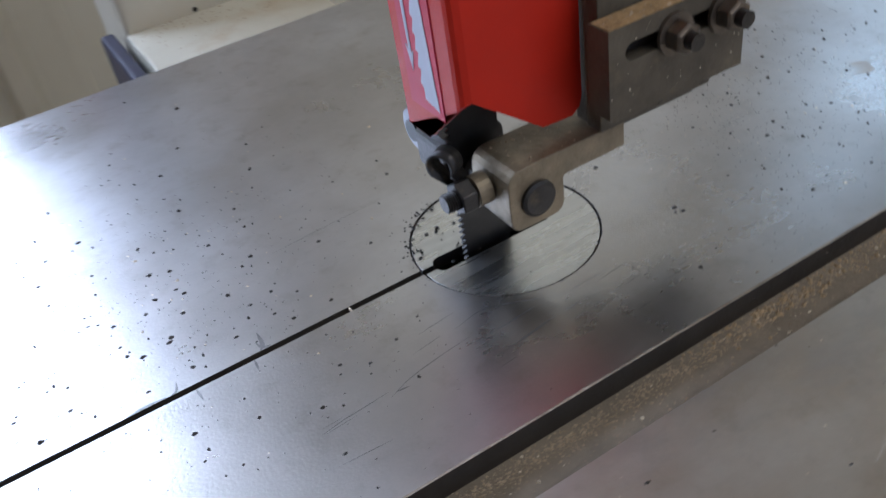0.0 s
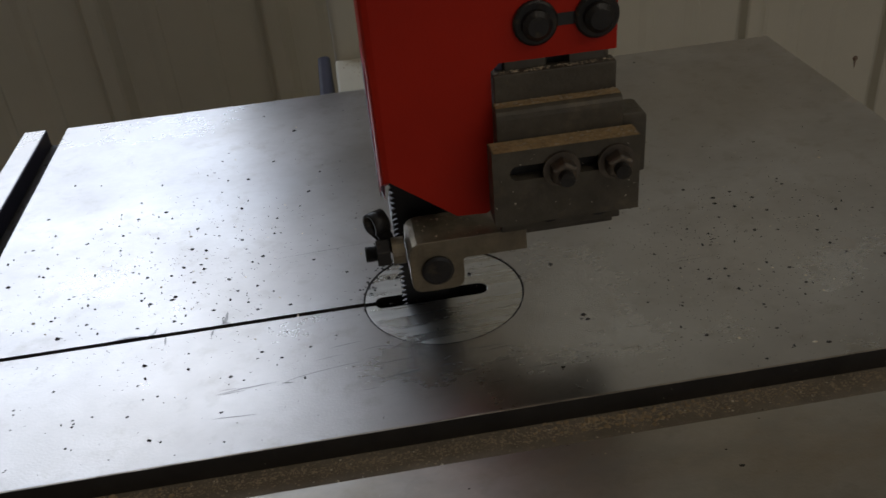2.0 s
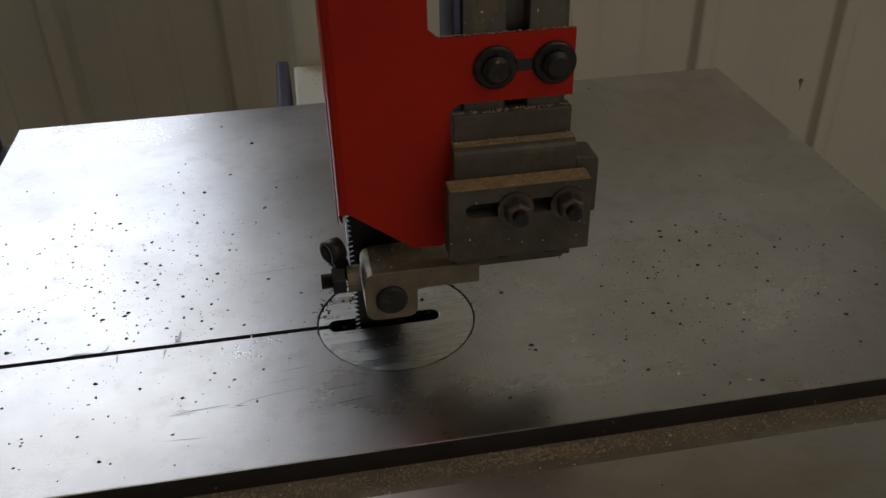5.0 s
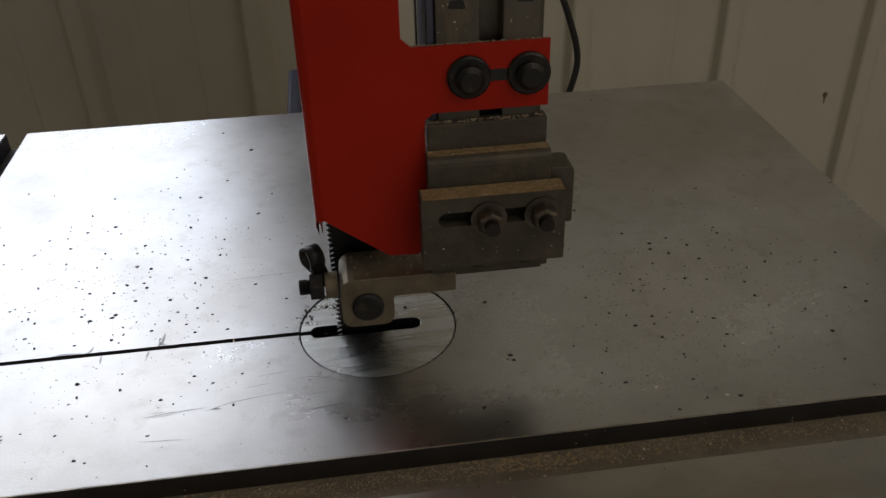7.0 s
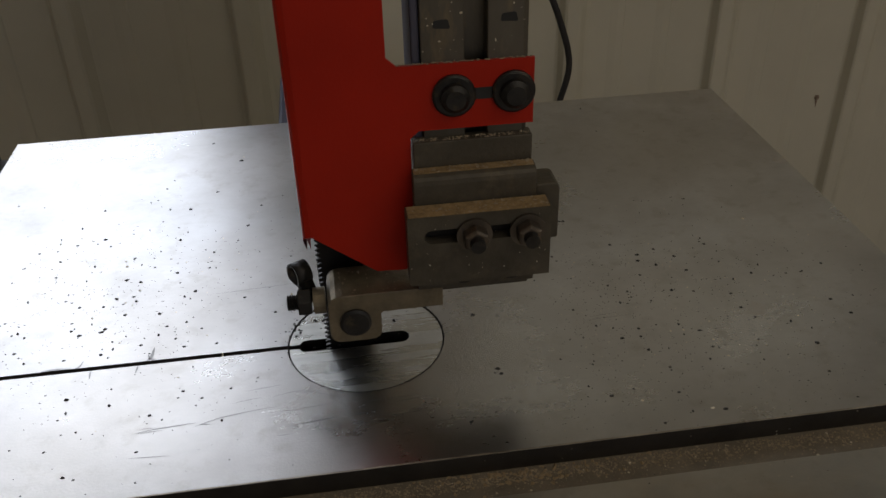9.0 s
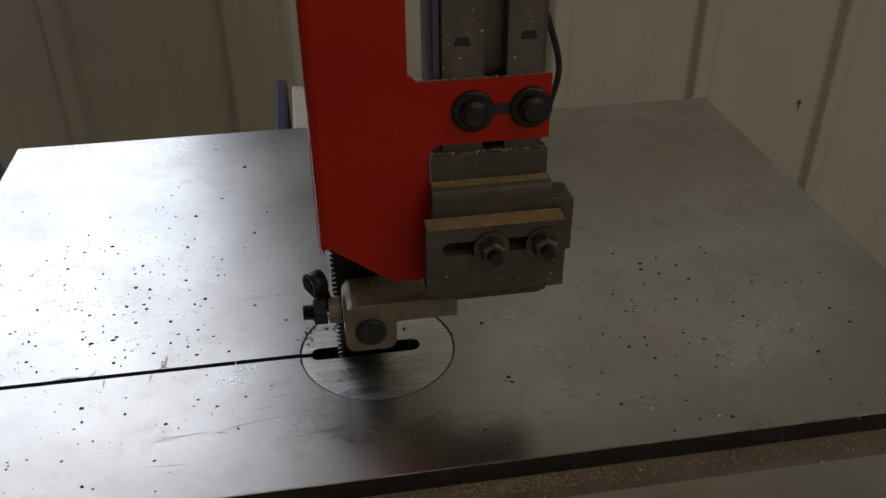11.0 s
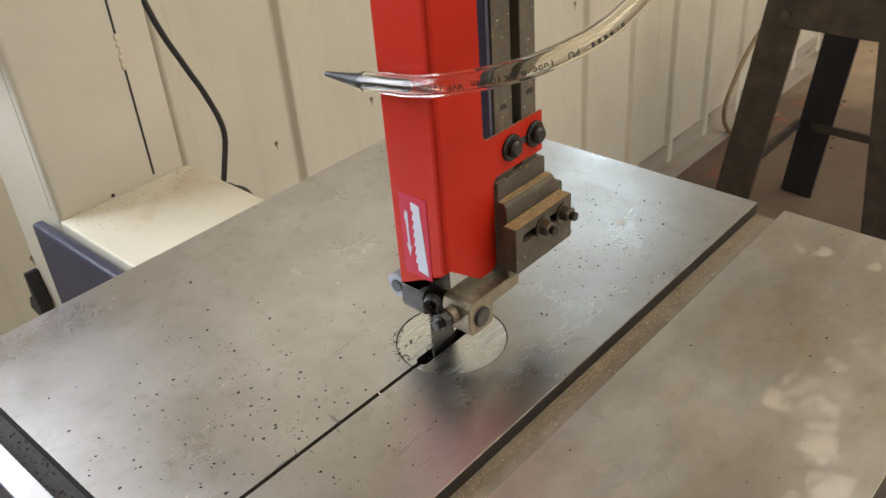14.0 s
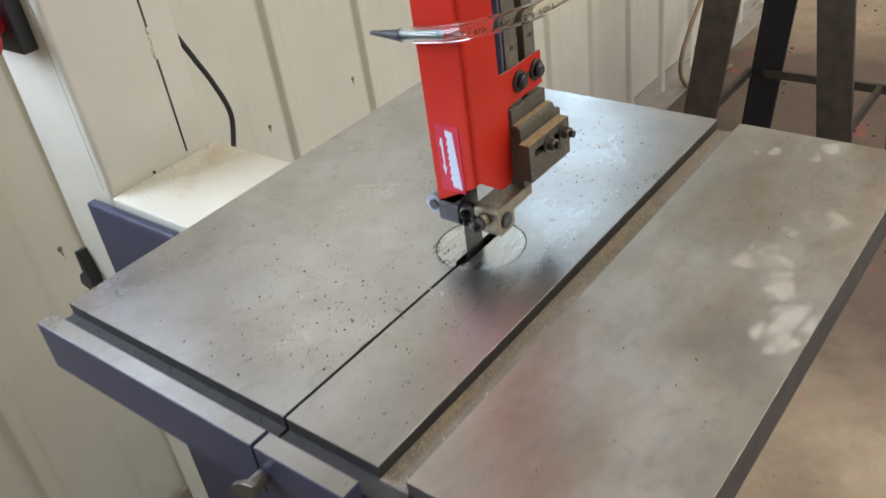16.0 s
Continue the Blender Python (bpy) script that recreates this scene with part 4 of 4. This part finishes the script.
scatter("dark_chips", 300, arc_place(0, 6.283, 0.0002), lambda r: 0.0002 + 0.0004 * r.random() ** 2, CHIP_DARK, "black grime in the gap round the insert", 22, T - 0.0002)
scatter("dark_chips", 18, lambda r: (r.gauss(-0.018, 0.006), r.gauss(0.014, 0.007)), lambda r: 0.0003 + 0.0005 * r.random(), CHIP_DARK, "dark crumbs on the round insert", 23)
scatter("dark_chips", 120, lambda r: (r.uniform(TX0 - 0.0115, TX0 - 0.001), r.choice((r.gauss(0.11, 0.02), r.uniform(0, 0.21)))), lambda r: 0.0004 + 0.0008 * r.random() ** 2, CHIP_DARK, "dark crumbs on the table's end ledge", 24, T - 0.0095)
scatter("dark_chips", 14, lambda r: (r.gauss(0.047, 0.004), r.gauss(0.090, 0.006)), lambda r: 0.0003 + 0.0006 * r.random() ** 2, CHIP_DARK, "small cluster of dark crumbs behind the insert", 29)
scatter("dark_chips", 60, lambda r: (r.uniform(TX0, TX1), r.uniform(TY0 + 0.01, SB - 0.004)), lambda r: 0.0003 + 0.0005 * r.random() ** 2, CHIP_DARK, "stray dark crumbs on the stained table side", 25)
scatter("pale_chips", 90, lambda r: (r.uniform(TX0, TX1), r.gauss(-0.105, 0.035) if r.random() < 0.5 else r.uniform(TY0 + 0.005, SB - 0.003)), lambda r: 0.00015 + 0.0003 * r.random() ** 2, CHIP_LIGHT, "stray pale crumbs on the stained table side", 26, T + 0.00002)
scatter("sawdust_pile", 220, lambda r: (r.choice((r.gauss(0.050, 0.022), r.gauss(-0.135, 0.014))), SA - 0.0005 - abs(r.gauss(0, 0.004)) % 0.017), lambda r: 0.0004 + 0.0006 * r.random(), mat("orange_sawdust", (0.36, 0.27, 0.165), 0.95, 0, 0.3, 600), "orange brown sawdust heaped in the mitre slot", 27, T - 0.0085)
scatter("shelf_dust", 170, lambda r: (r.uniform(-0.03, 0.095), 0.4345 - abs(r.gauss(0, 0.022)) % 0.2), lambda r: 0.0002 + 0.0006 * r.random() ** 2, mat("brown_crumbs", (0.30, 0.19, 0.10), 0.9), "brown dust along the foot of the column", 28, T - 0.057)
# sawdust lying on the bracket's ledges: (x low, x high, y low, y high, height)
LEDGES = [(0.0185, 0.0600, GY - 0.0066, GY - 0.0024, T + 0.0877), (0.0150, 0.0635, FY + 0.0003, FY + 0.0080, pz1), (-0.0108, 0.0145, BY + 0.0013, BY + 0.0162, gz1), (0.0195, 0.0595, GY - 0.0020, GY + 0.0005, T + 0.0972),
          (0.0120, 0.0600, GY + 0.0002, GY + 0.0014, T + 0.1235)]
FILM = mat("sawdust_film", (0.31, 0.21, 0.10), 0.95, 0, 0.35, 350, 0.6, 900)
for a, b, c, d, z in LEDGES[:2]:
    part("dust_film", box(B(), a, b, c, d, z, z + 0.00025), FILM, bracket, "thin film of tan sawdust", bevel=0.0001)
for i, (a, b, c, d, z) in enumerate(LEDGES):
    scatter("ledge_dust", 30 if i == 2 else 120, lambda r: (r.uniform(a, b), r.uniform(c, d)), lambda r: 0.0002 + 0.0004 * r.random() ** 2, DUST, "sawdust grains lying on the guide bracket", 40 + i, z + 0.0002)
scatter("post_dust", 260, lambda r: (r.choice((r.uniform(0.0236, 0.0372), r.uniform(0.0455, 0.057))), T + 0.125 + 0.2 * r.random()), lambda r: 0.00012 + 0.00035 * r.random() ** 3, CHIP_LIGHT, "pale dust grains clinging to the guide post", 61, 0.0, PY)
scatter("plate_dust", 30, lambda r: (r.uniform(0.0150, 0.0630), r.uniform(pz0 + 0.001, pz1 - 0.001)), lambda r: 0.0001 + 0.00022 * r.random() ** 3, CHIP_LIGHT, "pale dust grains clinging to the clamp plate", 62, 0.0, FY)
for mx, mz in ((0.0300, T + 0.136), (0.0520, T + 0.137)):
    part("stamp_mark", prism(B(), rounded([(mx - 0.0028, mz - 0.0012), (mx + 0.0030, mz - 0.0016), (mx + 0.0022, mz + 0.0016), (mx - 0.0024, mz + 0.0012)], 0.0008), "y", PY - 0.0002, PY + 0.001), INK, saw, "dark smudge on the post")
scatter("floor_crumbs", 160, lambda r: (r.uniform(1.3, 3.4), r.uniform(-0.4, 0.8)), lambda r: 0.003 + 0.007 * r.random() ** 3, CHIP_DARK, "dark crumbs scattered on the concrete floor", 60, 0.0)
